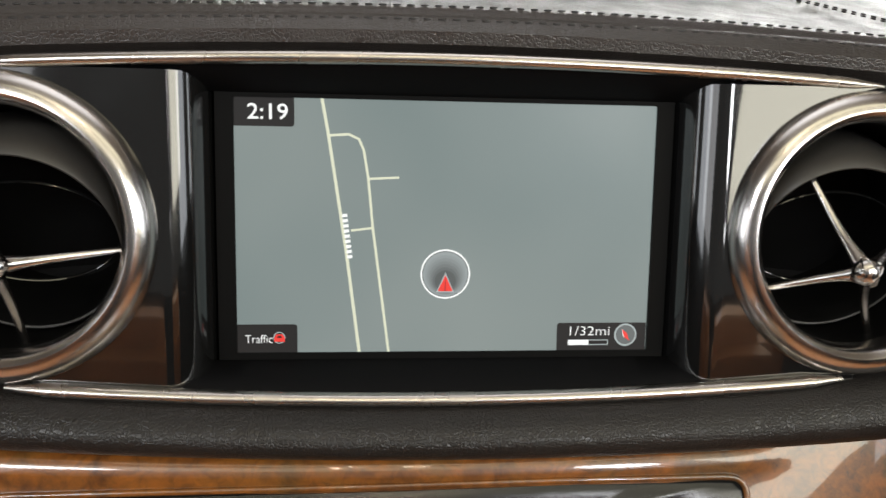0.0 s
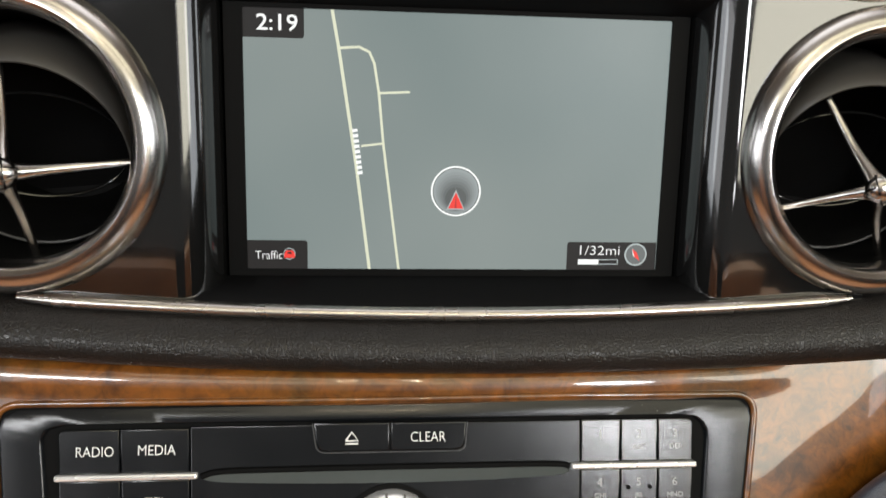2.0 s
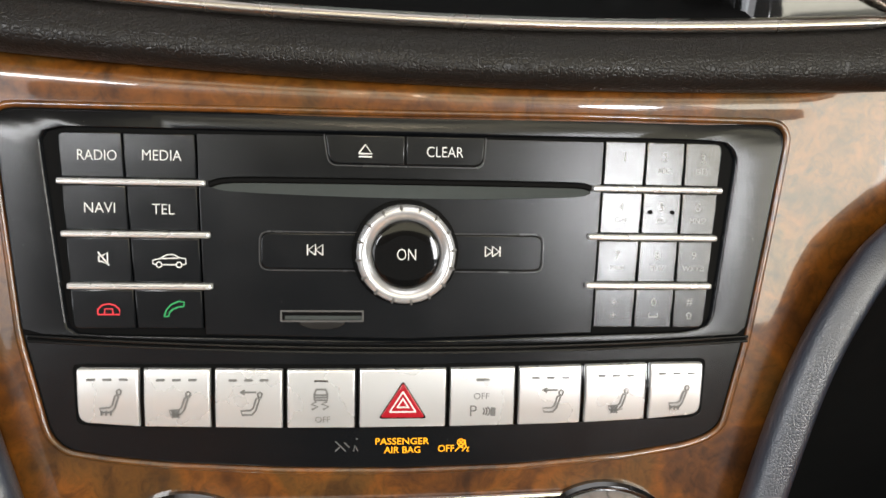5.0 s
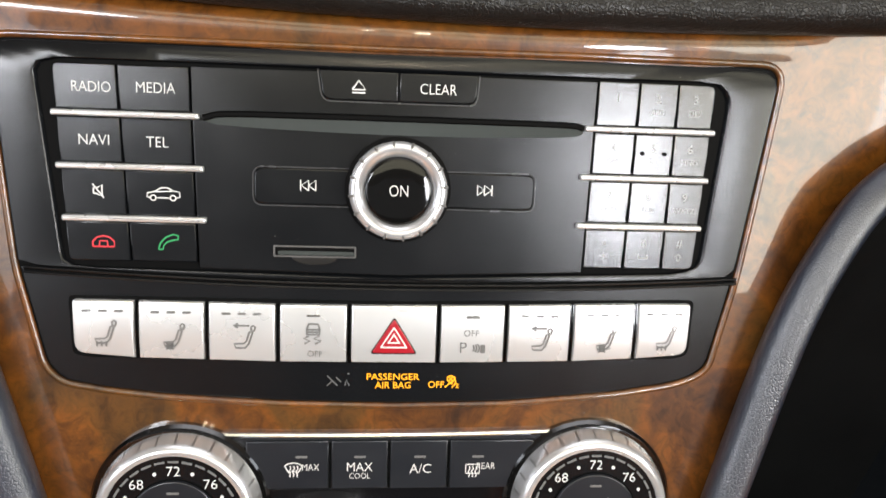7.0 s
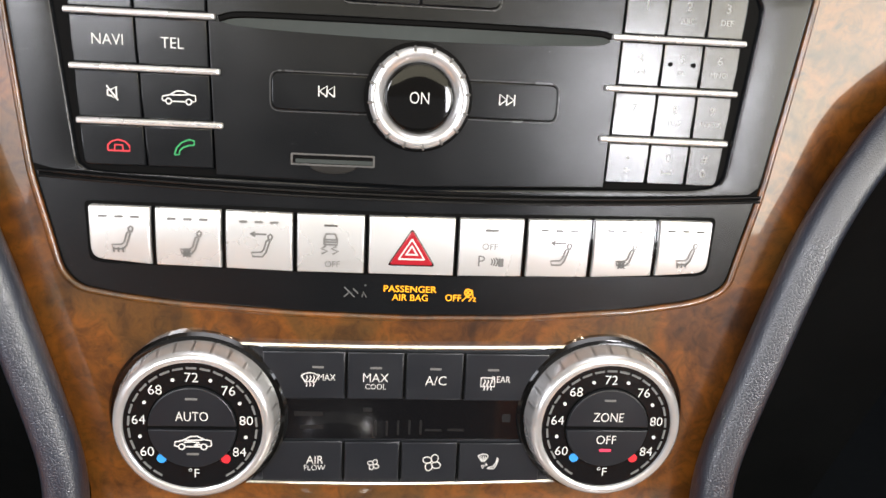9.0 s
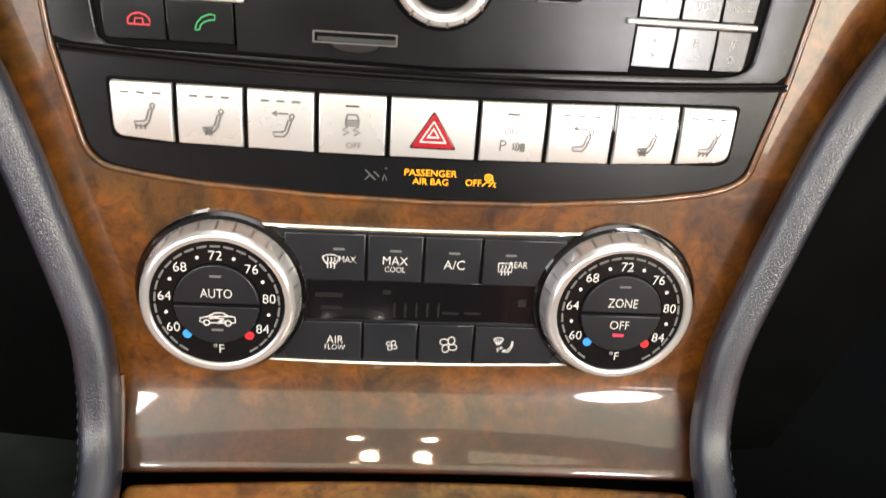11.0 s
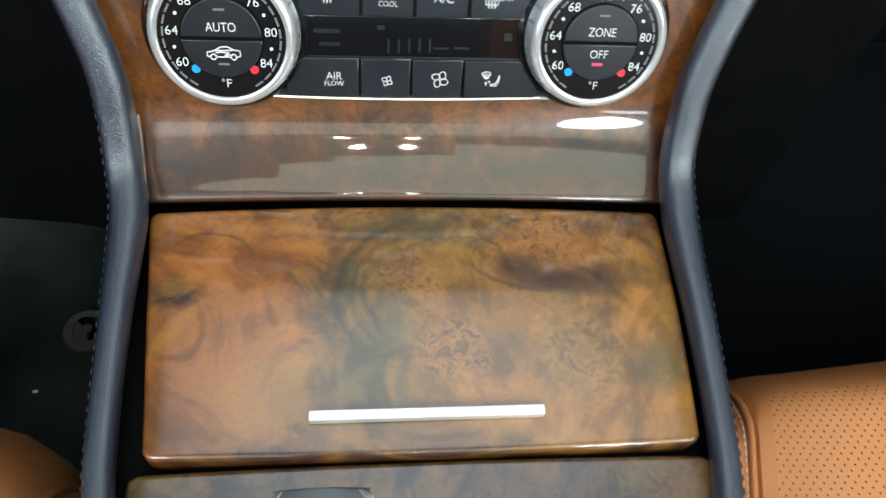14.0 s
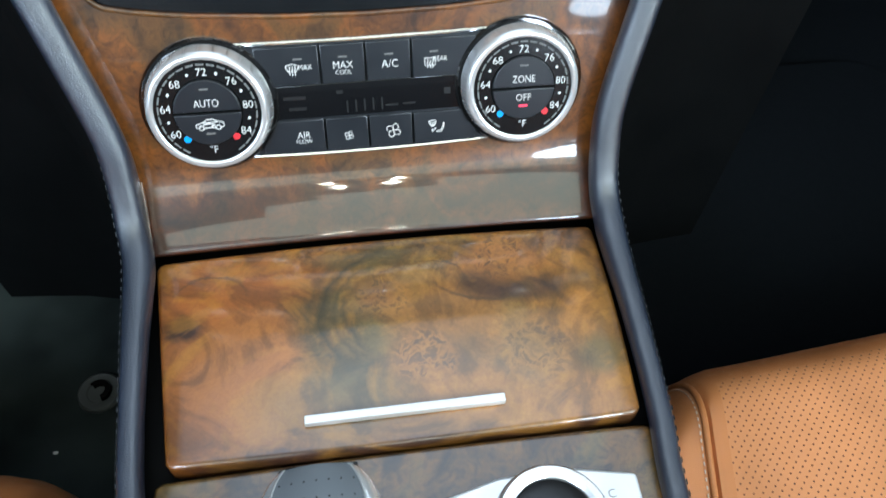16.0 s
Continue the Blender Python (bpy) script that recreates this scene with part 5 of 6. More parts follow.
        part("symbol", plate(rounded(cx + 0.0036, cy - 0.0036, 0.0016, 0.0028, 0.0002, 2), 0.0040, z), GREY_PRINT, k)
for i in range(1, 9):
    for dx in (-0.0004, 0.0004):
        part("switch_gap_rib", sweep([Vector((BU[i] + dx, BT[i] - 0.0002 - (BT[i] - BB[i]) * j / 6, 0.0026 + 0.0008 * math.sin(math.pi * j / 6))) for j in range(7)], oval(0.00016, 0.0003, 6), up=(0, 0, 1)), PIANO, radio)

# airbag lamp
writing("airbag_lettering", "PASSENGER", -0.0002, 0.3801, 0.0014, 0.0023, AMBER, radio, 0.0180, label="lit amber lettering", bold=0.01)
writing("airbag_lettering", "AIR BAG", -0.0002, 0.3771, 0.0014, 0.0023, AMBER, radio, 0.0122, label="lit amber lettering", bold=0.01)
writing("airbag_lettering", "OFF", 0.0146, 0.3774, 0.0014, 0.0024, AMBER, radio, 0.0055, label="lit amber lettering", bold=0.01)
symbol(radio, [arc(0, 0.5, 0.55, 0, 360, 10), [(-0.4, 0.1), (0.4, 0.9)], [(-0.4, 0.9), (0.4, 0.1)], [(0.6, 0.9), (0.8, -0.2), (0.2, -0.9)], [(-0.9, -0.9), (-0.2, -0.2), (0.4, -0.3)], [(0.9, -0.3), (1.2, -0.3), (0.9, -0.9), (1.3, -0.9)]], 0.0196, 0.3783, 0.0014, 0.0022, AMBER, 0.0004, label="lit amber airbag symbol")
symbol(radio, [[(-1, 0.6), (0.4, -0.8)], [(-1, -0.8), (-0.4, -0.2)], [(0.2, 0.4), (0.9, -0.3)], [(1.4, -0.8), (1.6, 0.0), (2.0, -0.8)], [(1.7, 0.9), (2.0, 0.9)]], -0.0200, 0.3788, 0.0014, 0.0025, DIM_PRINT, 0.0004, label="unlit grey symbol")

# ---- climate panel ----
climate = thing("climate_panel", STACK, "black climate control panel with two rows of keys", "climate control")
part("faceplate", plate([(-0.0640, 0.3590), (-0.0545, 0.3078), (0.0, 0.3070), (0.0560, 0.3086), (0.0640, 0.3604), (0.0, 0.3590)], -0.002, 0.0012, 0.0004), CLIMATE_KEY, climate)
part("silver_edge", sweep([Vector((-0.0600 + 0.1190 * i / 20, 0.3593 + 0.0013 * i / 20 - 0.0008 * (1 - ((i - 10) / 10) ** 2), 0.0012)) for i in range(21)], oval(0.0010, 0.0012, 8), up=(0, 0, 1)), CHROME, climate, "slim silver edge")
part("silver_edge", sweep([Vector((-0.0560 + 0.1140 * i / 20, 0.3074 + 0.0013 * i / 20 - 0.0012 * (1 - ((i - 10) / 10) ** 2), 0.0012)) for i in range(21)], oval(0.0009, 0.0012, 8), up=(0, 0, 1)), CHROME, climate, "slim silver edge")
part("display_window", plate([(-0.0480, 0.3394), (-0.0480, 0.3240), (0.0480, 0.3247), (0.0480, 0.3402)], 0.0004, 0.0016, 0.0002), GLASS_BLACK, climate, "dark unlit display window")
for x, y, w, h in ((-0.034, 0.3338, 0.010, 0.0016), (-0.033, 0.3288, 0.008, 0.0014), (-0.0105, 0.3285, 0.0008, 0.0055), (-0.0065, 0.3285, 0.0008, 0.0055), (-0.0025, 0.3288, 0.0008, 0.0055), (0.0015, 0.3290, 0.0008, 0.0055), (0.0055, 0.3290, 0.0008, 0.0055), (0.010, 0.3280, 0.0060, 0.0008), (0.018, 0.3282, 0.0060, 0.0008), (-0.0135, 0.3355, 0.0030, 0.0016), (0.036, 0.3330, 0.003, 0.003)):
    part("segment", plate(rounded(x, y, w, h, 0.0002, 2), 0.0010, 0.0017), GHOST, climate, "faint unlit segment")
KU = [-0.0500, -0.0211, -0.0009, 0.0198, 0.0500]
top_names, low_names = ["defrost_key", "max_cool_key", "air_conditioning_key", "rear_defrost_key"], ["air_flow_key", "fan_down_key", "fan_up_key", "air_direction_key"]
ckeys = {}
for c in range(4):
    a, b = KU[c] + 0.0005, KU[c + 1] - 0.0005
    ckeys[0, c] = key(top_names[c], corners([(a, 0.3572 + 0.0004 * c / 3), (a, 0.3400), (b, 0.3403), (b, 0.3574 + 0.0004 * c / 3)], 0.0003, 2), climate, CLIMATE_KEY, 0.0026)
    ckeys[1, c] = key(low_names[c], corners([(a - 0.0005, 0.3235), (a - 0.0005, 0.3085), (b - 0.0005, 0.3087), (b - 0.0005, 0.3238)], 0.0003, 2), climate, CLIMATE_KEY, 0.0026)
for c in range(1, 4):
    for v0, v1, du in ((0.3570, 0.3402, 0.0), (0.3232, 0.3088, -0.0005)):
        part("key_gap_rib", sweep([Vector((KU[c] + du, v0 - (v0 - v1) * j / 4, 0.0024)) for j in range(5)], oval(0.0003, 0.0005, 6), up=(0, 0, 1)), PIANO, climate)
CZ = 0.0027
for c, x in enumerate((-0.0308, -0.0109, 0.0098, 0.0301)):
    part("indicator", plate(rounded(x, 0.3517, 0.0040, 0.0008, 0.0002, 2), 0.0020, CZ), GREY_PRINT, ckeys[0, c])
SCREENLET = [[(-1.0, 0.45), (-0.5, 0.72), (0.0, 0.80), (0.5, 0.72), (1.0, 0.45), (0.55, -0.35), (0.0, -0.22), (-0.55, -0.35), (-1.0, 0.45)]] + [[(d, 0.45), (d + 0.12, 0.15), (d - 0.10, -0.25), (d + 0.06, -0.6), (d, -0.9)] for d in (-0.4, 0.0, 0.4)]
symbol(ckeys[0, 0], SCREENLET, -0.0335, 0.3472, CZ, 0.0030, WHITE, 0.0004)
writing("key_lettering", "MAX", -0.0277, 0.3480, CZ, 0.0023, WHITE, ckeys[0, 0], 0.0058)
writing("key_lettering", "MAX", -0.0109, 0.3481, CZ, 0.0031, WHITE, ckeys[0, 1], 0.0088)
writing("key_lettering", "COOL", -0.0109, 0.3448, CZ, 0.0020, WHITE, ckeys[0, 1], 0.0072)
writing("key_lettering", "A/C", 0.0100, 0.3474, CZ, 0.0034, WHITE, ckeys[0, 2], 0.0074)
symbol(ckeys[0, 3], [[(-0.8, 0.6), (0.8, 0.6), (0.8, -0.5), (-0.8, -0.5), (-0.8, 0.6)], *[[(d, 0.35), (d + 0.12, 0.1), (d - 0.10, -0.25), (d + 0.06, -0.6), (d, -0.95)] for d in (-0.4, 0.0, 0.4)]], 0.0283, 0.3470, CZ, 0.0030, WHITE, 0.0004)
writing("key_lettering", "REAR", 0.0330, 0.3483, CZ, 0.0023, WHITE, ckeys[0, 3], 0.0064)
writing("key_lettering", "AIR", -0.0316, 0.3166, CZ, 0.0030, WHITE, ckeys[1, 0], 0.0060)
writing("key_lettering", "FLOW", -0.0316, 0.3135, CZ, 0.0020, WHITE, ckeys[1, 0], 0.0074)


def fan(parent, x, y, s, width):
    """Four leaning petals round a hub."""
    loops = []
    for k in range(4):
        a = radians(58 + 90 * k)
        turn = a + radians(28)
        loops.append([(0.56 * math.cos(a) + 0.47 * math.cos(q) * math.cos(turn) - 0.37 * math.sin(q) * math.sin(turn), 0.56 * math.sin(a) + 0.47 * math.cos(q) * math.sin(turn) + 0.37 * math.sin(q) * math.cos(turn)) for q in (2 * math.pi * i / 14 for i in range(15))])
    symbol(parent, loops, x, y, CZ, s, WHITE, width)


fan(ckeys[1, 1], -0.0109, 0.3148, 0.0021, 0.00030)
fan(ckeys[1, 2], 0.0100, 0.3158, 0.0034, 0.00036)
symbol(ckeys[1, 3], [[(-1.05, 0.75), (-0.6, 0.95), (-0.1, 0.90), (0.02, 0.70), (-0.22, 0.25), (-0.75, 0.25), (-1.05, 0.75)], [(-0.75, 0.7), (-0.65, 0.05)], [(-0.5, 0.75), (-0.5, 0.05)], [(-0.25, 0.7), (-0.35, 0.05)], [(-0.62, -0.35), (-0.36, -0.35), (-0.49, -0.75), (-0.62, -0.35)], [(-0.2, -0.15), (0.0, -0.3), (-0.2, -0.45), (-0.2, -0.15)], [(1.0, 0.55), (0.92, 0.0), (0.62, -0.5), (0.1, -0.6), (0.0, -0.75), (0.7, -0.75), (1.0, -0.25), (1.12, 0.4), (1.0, 0.55)]], 0.0302, 0.3161, CZ, 0.0034, WHITE, 0.00036)


# temperature dials
def dial(u, v, words_top, words_low):
    d = thing("temperature_dial", STACK @ Matrix.Translation((u, v, 0.0)), "round temperature dial with knurled silver rim and black face", "dial", "temperature dials")
    part("base_ring", lathe([(0.0302, -0.001), (0.0302, 0.0022), (0.0292, 0.0034), (0.0276, 0.0036), (0.0, 0.0036)], 80), PIANO, d, "glossy black base ring")
    part("knurled_rim", lathe([(0.0278, 0.0030), (0.0276, 0.0050), (0.0266, 0.0095), (0.0262, 0.0108), (0.0250, 0.0118), (0.0238, 0.0120), (0.0230, 0.0116), (0.0227, 0.0108)], 96), RIM, d, "polished silver rim")
    first = None
    for i in range(28):
        m = Matrix.Rotation(2 * math.pi * i / 28, 4, "Z") @ Matrix.Translation((0.0267, 0, 0.0074)) @ Matrix.Rotation(radians(-14), 4, "Y")
        if first is None:
            bm = bmesh.new()
            bmesh.ops.create_cube(bm, size=1, matrix=Matrix.Diagonal((0.0008, 0.0006, 0.0056, 1)))
            first = part("grip_rib", bm, NOTCH, d)
            first.matrix_basis = m
        else:
            share("grip_rib", first, d, m)
    face = part("face", lathe([(0.0230, 0.0100), (0.0228, 0.0110), (0.0, 0.0112)], 72), KEY, d, "black dial face")
    Z = 0.0114
    tick = None
    for i in range(25):
        a = radians(-55 + 290 * i / 24)
        m = Matrix.Rotation(a, 4, "Z") @ Matrix.Translation((0.0209, 0, Z - 0.0001))
        if tick is None:
            bm = bmesh.new()
            bmesh.ops.create_cube(bm, size=1, matrix=Matrix.Diagonal((0.0007, 0.0034, 0.0002, 1)))
            tick = part("tick", bm, GREY_PRINT, face)
            tick.matrix_basis = m
        else:
            share("tick", tick, face, m)
    for a, w in ((90, "72"), (132, "68"), (172, "64"), (211, "60"), (48, "76"), (8, "80"), (-31, "84")):
        writing("number", w, 0.0177 * math.cos(radians(a)), 0.0177 * math.sin(radians(a)), Z, 0.0033, WHITE, face, 0.0044)
    for a in (70, 110, 151, 192, 29, -12):
        part("mark", dot(0.0177 * math.cos(radians(a)), 0.0177 * math.sin(radians(a)), 0.0006, Z - 0.0003, Z), WHITE, face)
    part("cold_dot", dot(0.0158 * math.cos(radians(228)), 0.0158 * math.sin(radians(228)), 0.0016, Z - 0.0003, Z), BLUE_GLOW_PRINT, face, "blue dot")
    part("warm_dot", dot(0.0158 * math.cos(radians(-48)), 0.0158 * math.sin(radians(-48)), 0.0016, Z - 0.0003, Z), RED_GLOW_PRINT, face, "red dot")
    writing("unit", "°F", 0.0, -0.0170, Z, 0.0033, WHITE, face)
    part("centre_groove", lathe([(0.0150, 0.0108), (0.0150, 0.01135), (0.0, 0.01135)], 64), GROOVE, face)
    for s in (1, -1):
        pts = [(0.0144 * math.cos(radians(a)), 0.0144 * math.sin(radians(a)) + s * 0.0001) for a in (range(2, 179, 8) if s > 0 else range(182, 359, 8))]
        b = part("dial_key", plate(pts, 0.0105, 0.0124, 0.0004), CLIMATE_KEY, face, "dark grey key in the dial's middle")
        zz = 0.0125
        if s > 0:
            writing("lettering", words_top, 0.0, 0.0043, zz, 0.0033, WHITE, b, 0.0106)
            part("indicator", plate(rounded(0, 0.0105, 0.0040, 0.0008, 0.0002, 2), 0.0120, zz), GREY_PRINT, b)
        elif words_low:
            writing("lettering", words_low, 0.0, -0.0042, zz, 0.0032, WHITE, b, 0.0070)
            part("indicator", plate(rounded(0.0, -0.0082, 0.0040, 0.0010, 0.0002, 2), 0.0120, zz), RED_LED, b, "lit red indicator")
        else:
            symbol(b, CAR + [[(-0.50, -0.02), (-0.1, 0.02), (0.30, -0.02), (0.40, -0.14), (0.1, -0.18)], [(0.24, -0.08), (0.06, -0.18), (0.24, -0.27)]], 0.0002, -0.0050, zz, 0.0060, WHITE, 0.00045)
            part("indicator", plate(rounded(0, -0.0094, 0.0040, 0.0008, 0.0002, 2), 0.0120, zz), GREY_PRINT, b)
    return d


dial(-0.0712, 0.3332, "AUTO", "")
dial(0.0697, 0.3348, "ZONE", "OFF")

# ---- console lid and lower plate ----
def slab(front, rear, z_front, z_rear, thick, mat, parent, crown=0.0015, name="lid_panel", bulge=0.003, edge=0.0022, belly=0.0):
    """A crowned, rounded wood panel between a front and a rear edge (x0, x1, y)."""
    rows = []
    n, k = 26, 30
    for i in range(n + 1):
        t = 0.5 - 0.5 * math.cos(math.pi * i / n)
        near = min(t, 1 - t) * abs(front[2] - rear[2])
        trim = 0.0018 - math.sqrt(max(0.0, 0.0018 ** 2 - max(0.0, 0.0018 - near) ** 2))
        row = []
        for j in range(k + 1):
            s = j / k
            x0, x1 = front[0] + (rear[0] - front[0]) * t, front[1] + (rear[1] - front[1]) * t + belly * math.sin(math.pi * t)
            x = x0 + trim + (x1 - x0 - 2 * trim) * s
            q = 1 - (2 * s - 1) ** 2
            y = (front[2] + bulge * q) * (1 - t) + (rear[2] - 0.0012 * q) * t
            z = z_front + (z_rear - z_front) * t + crown * q * math.sin(math.pi * t)
            row.append(Vector((x, y, z)))
        rows.append(row)
    bm = bmesh.new()
    V = [[bm.verts.new(p) for p in row] for row in rows]
    for a, b in zip(V, V[1:]):
        for j in range(k):
            bm.faces.new((a[j], b[j], b[j + 1], a[j + 1]))
    rim = V[0] + [r[-1] for r in V[1:-1]] + list(reversed(V[-1])) + [r[0] for r in reversed(V[1:-1])]
    sides = []
    for i in range(len(rim)):
        e = rim[(i + 1) % len(rim)].co - rim[i - 1].co
        sides.append(Vector((-e.y, e.x, 0)).normalized())
    if sides[len(V[0]) // 2].y < 0:
        sides = [-d for d in sides]
    prev = rim
    for out, down in ((0.35, 0.07), (0.71, 0.29), (0.93, 0.62), (1.0, 1.0), (1.0, thick / edge)):
        ring = [bm.verts.new(v.co + d * edge * out + Vector((0, 0, -edge * down))) for v, d in zip(rim, sides)]
        for i in range(len(rim)):
            j = (i + 1) % len(rim)
            bm.faces.new((prev[i], prev[j], ring[j], ring[i]))
        prev = ring
    return part(name, bm, mat, parent)


lid = thing("console_lid", Matrix.Identity(4), "closed walnut burl storage lid with a silver grip strip", "lid")
slab((-0.1030, 0.1020, 0.0765), (-0.0925, 0.0980, -0.0190), 0.2485, 0.2475, 0.012, BURL_LID, lid, belly=0.0014)
part("grip_strip", plate(rounded(0.0018, -0.0085, 0.0832, 0.0038, 0.0006), 0.2470, 0.2512, 0.0003), SILVER, lid, "silver grip strip")
well = thing("lid_well", Matrix.Identity(4), "black gap and frame round the console lid", "trim", kind="structure")
part("frame", plate([(-0.113, 0.105), (-0.108, 0.0), (-0.102, -0.075), (-0.096, -0.30), (0.096, -0.30), (0.102, -0.075), (0.108, 0.0), (0.113, 0.105)], 0.200, 0.2365), GROOVE, well, smooth=False)
lower_plate = thing("shifter_plate", Matrix.Identity(4), "glossy walnut burl plate round the gear selector", "trim panel")
slab((-0.0975, 0.1020, -0.0265), (-0.0900, 0.0930, -0.2600), 0.2440, 0.2400, 0.008, BURL_PLATE, lower_plate, 0.0008, "plate_panel", 0.0012, 0.0018)

# gear selector
KNOB_GREY = worn(material("knob_grey", (0.15, 0.165, 0.185), 0.36, 0.25), 0.3, 0.42, 80.0, 0.4)
shifter = thing("gear_selector", Matrix.Identity(4), "gear selector with grey top and silver sides in a silver frame", "gear selector")
fo = corners([(-0.0845, -0.0485), (-0.0640, -0.0440), (-0.0050, -0.0440), (0.0010, -0.0475), (0.0020, -0.1700), (-0.0840, -0.1700)], 0.006, 5)
fi = [(-0.0415 + (x + 0.0415) * 0.86, -0.107 + (y + 0.107) * 0.88) for x, y in fo]
part("frame", frame_ring(fo, fi, 0.236, 0.2478), SILVER, shifter, "silver frame")
part("gate", plate(fi, 0.238, 0.2462), KEY, shifter, "glossy black gate plate")
rows = []
for i in range(25):
    t = (i / 24) ** 1.6
    y = -0.0445 - 0.085 * t
    half = 0.0208 * (1 - math.exp(-(0.085 * t + 0.0068) / 0.0065))
    z = 0.289 + 0.012 * math.sin(math.pi * min(1, 0.18 + 0.75 * t))
    rows.append((y, half, z))
part("knob_top", sheet([[Vector((-0.0325 + h * 0.75 * s, y, z - 0.0022 * s * s)) for s in (-1, -0.8, -0.5, -0.2, 0, 0.2, 0.5, 0.8, 1)] for y, h, z in rows]), KNOB_GREY, shifter, "dark grey dimpled top")
for s in (-1, 1):
    part("knob_side", sheet([[Vector((-0.0325 + s * h * k, y, z - d)) for k, d in ((0.75, 0.0023), (0.77, 0.0016), (0.86, 0.0024), (0.98, 0.0056), (1.06, 0.0110), (1.08, 0.0180), (0.98, 0.0260), (0.7, 0.034))] for y, h, z in rows]), RIM, shifter, "silver side")
part("knob_front", sheet([[Vector((-0.0325 + rows[0][1] * s, rows[0][0] + 0.0035 * math.sin(math.pi * d / 0.034) - 0.0 * s, rows[0][2] - d - 0.0022 * s * s)) for s in (-1, -0.6, -0.2, 0.2, 0.6, 1)] for d in (0.0, 0.002, 0.006, 0.012, 0.02, 0.034)]), KEY, shifter, "dark front of the knob")
part("stem", lathe([(0.012, 0.244), (0.010, 0.262), (0.011, 0.272), (0.0, 0.272)], 24, centre=(-0.0325, -0.085)), PIANO, shifter)
first = None
for r in range(4):
    for c in range(7):
        x, y = -0.0120 + 0.0040 * c, -0.0505 - 0.0060 * r
        t = (-0.0445 - y) / 0.085
        h = 0.0208 * (1 - math.exp(-(0.085 * t + 0.0068) / 0.0065)) * 0.75
        if abs(x) > h * 0.92:
            continue
        m = Matrix.Translation((-0.0325 + x, y, 0.289 + 0.012 * math.sin(math.pi * min(1, 0.18 + 0.75 * t)) - 0.0022 * (x / h) ** 2))
        if first is None:
            bm = bmesh.new()
            bmesh.ops.create_icosphere(bm, subdivisions=1, radius=0.00042, matrix=Matrix.Diagonal((1, 1, 0.3, 1)))
            first = part("dimple", bm, DARK_METAL, shifter)
            first.matrix_basis = m
        else:
            share("dimple", first, shifter, m)
bm = stroke([(-0.0275, -0.0725), (-0.0350, -0.0720), (-0.0390, -0.0745), (-0.0375, -0.0775), (-0.0290, -0.0780), (-0.0270, -0.0810), (-0.0310, -0.0840), (-0.0400, -0.0840)], 0.0020, 0.2990, 0.3014)
stroke([(-0.0235, -0.0720), (-0.0235, -0.0840), (-0.0180, -0.0840)], 0.0024, 0.2990, 0.3013, bm)
part("relief", bm, HOLLOW, shifter, "raised emblem shape", smooth=False)
symbol(shifter, [[(-1, -1), (-1, 1), (1, -1), (1, 1)]], -0.0640, -0.0690, 0.2464, 0.0022, WHITE, 0.0006, "gate_mark")

# rotary controller
ctl = thing("rotary_controller", Matrix.Identity(4), "silver rotary controller with four silver keys", "controller")
part("base", plate(corners([(0.0090, -0.0465), (0.0350, -0.0405), (0.0650, -0.0405), (0.0900, -0.0455), (0.0890, -0.1000), (0.0085, -0.1000)], 0.003, 4), 0.236, 0.2452), GROOVE, ctl)
for nm, pts in (("back_key", [(0.0096, -0.0472), (0.0350, -0.0411), (0.0490, -0.0411), (0.0490, -0.0636), (0.0092, -0.0636)]), ("clear_key", [(0.0500, -0.0411), (0.0650, -0.0411), (0.0895, -0.0461), (0.0890, -0.0648), (0.0500, -0.0636)]), ("memory_key", [(0.0091, -0.0652), (0.0490, -0.0652), (0.0490, -0.0990), (0.0090, -0.0990)]), ("seat_key", [(0.0500, -0.0652), (0.0890, -0.0664), (0.0885, -0.0990), (0.0500, -0.0990)])):
    k = part(nm, plate(corners(pts, 0.0018, 3), 0.240, 0.2485, 0.0010), SILVER, ctl, "silver key")
    if nm == "back_key":
        symbol(k, [[(-0.6, 0.3), (0.9, 0.3), (0.9, -0.6), (-0.9, -0.6)], [(-0.4, 0.7), (-0.95, 0.3), (-0.4, -0.1)]], 0.0180, -0.0545, 0.2487, 0.0030, GREY_PRINT, 0.0007)
    if nm == "clear_key":
        writing("lettering", "C", 0.0775, -0.0530, 0.2487, 0.0034, GREY_PRINT, k)
    if nm == "seat_key":
        symbol(k, SEAT, 0.0810, -0.0730, 0.2487, 0.0034, GREY_PRINT, 0.0005)
part("ring", lathe([(0.0228, 0.2450), (0.0226, 0.2560), (0.0219, 0.2600), (0.0205, 0.2620), (0.0178, 0.2622), (0.0163, 0.2610), (0.0160, 0.2590)], 72, centre=(0.0500, -0.0640)), RIM, ctl, "silver ring")
first = None
for i in range(20):
    m = Matrix.Translation((0.0500, -0.0640, 0)) @ Matrix.Rotation(2 * math.pi * i / 20, 4, "Z") @ Matrix.Translation((0.0207, 0, 0.2600))
    if first is None:
        bm = bmesh.new()
        bmesh.ops.create_cube(bm, size=1, matrix=Matrix.Diagonal((0.0014, 0.0004, 0.0022, 1)))
        first = part("grip_rib", bm, NOTCH, ctl)
        first.matrix_basis = m
    else:
        share("grip_rib", first, ctl, m)
part("cap", lathe([(0.0161, 0.2585), (0.0155, 0.2608), (0.0120, 0.2616), (0.0, 0.2618)], 56, centre=(0.0500, -0.0640)), KEY, ctl, "glossy dark cap")

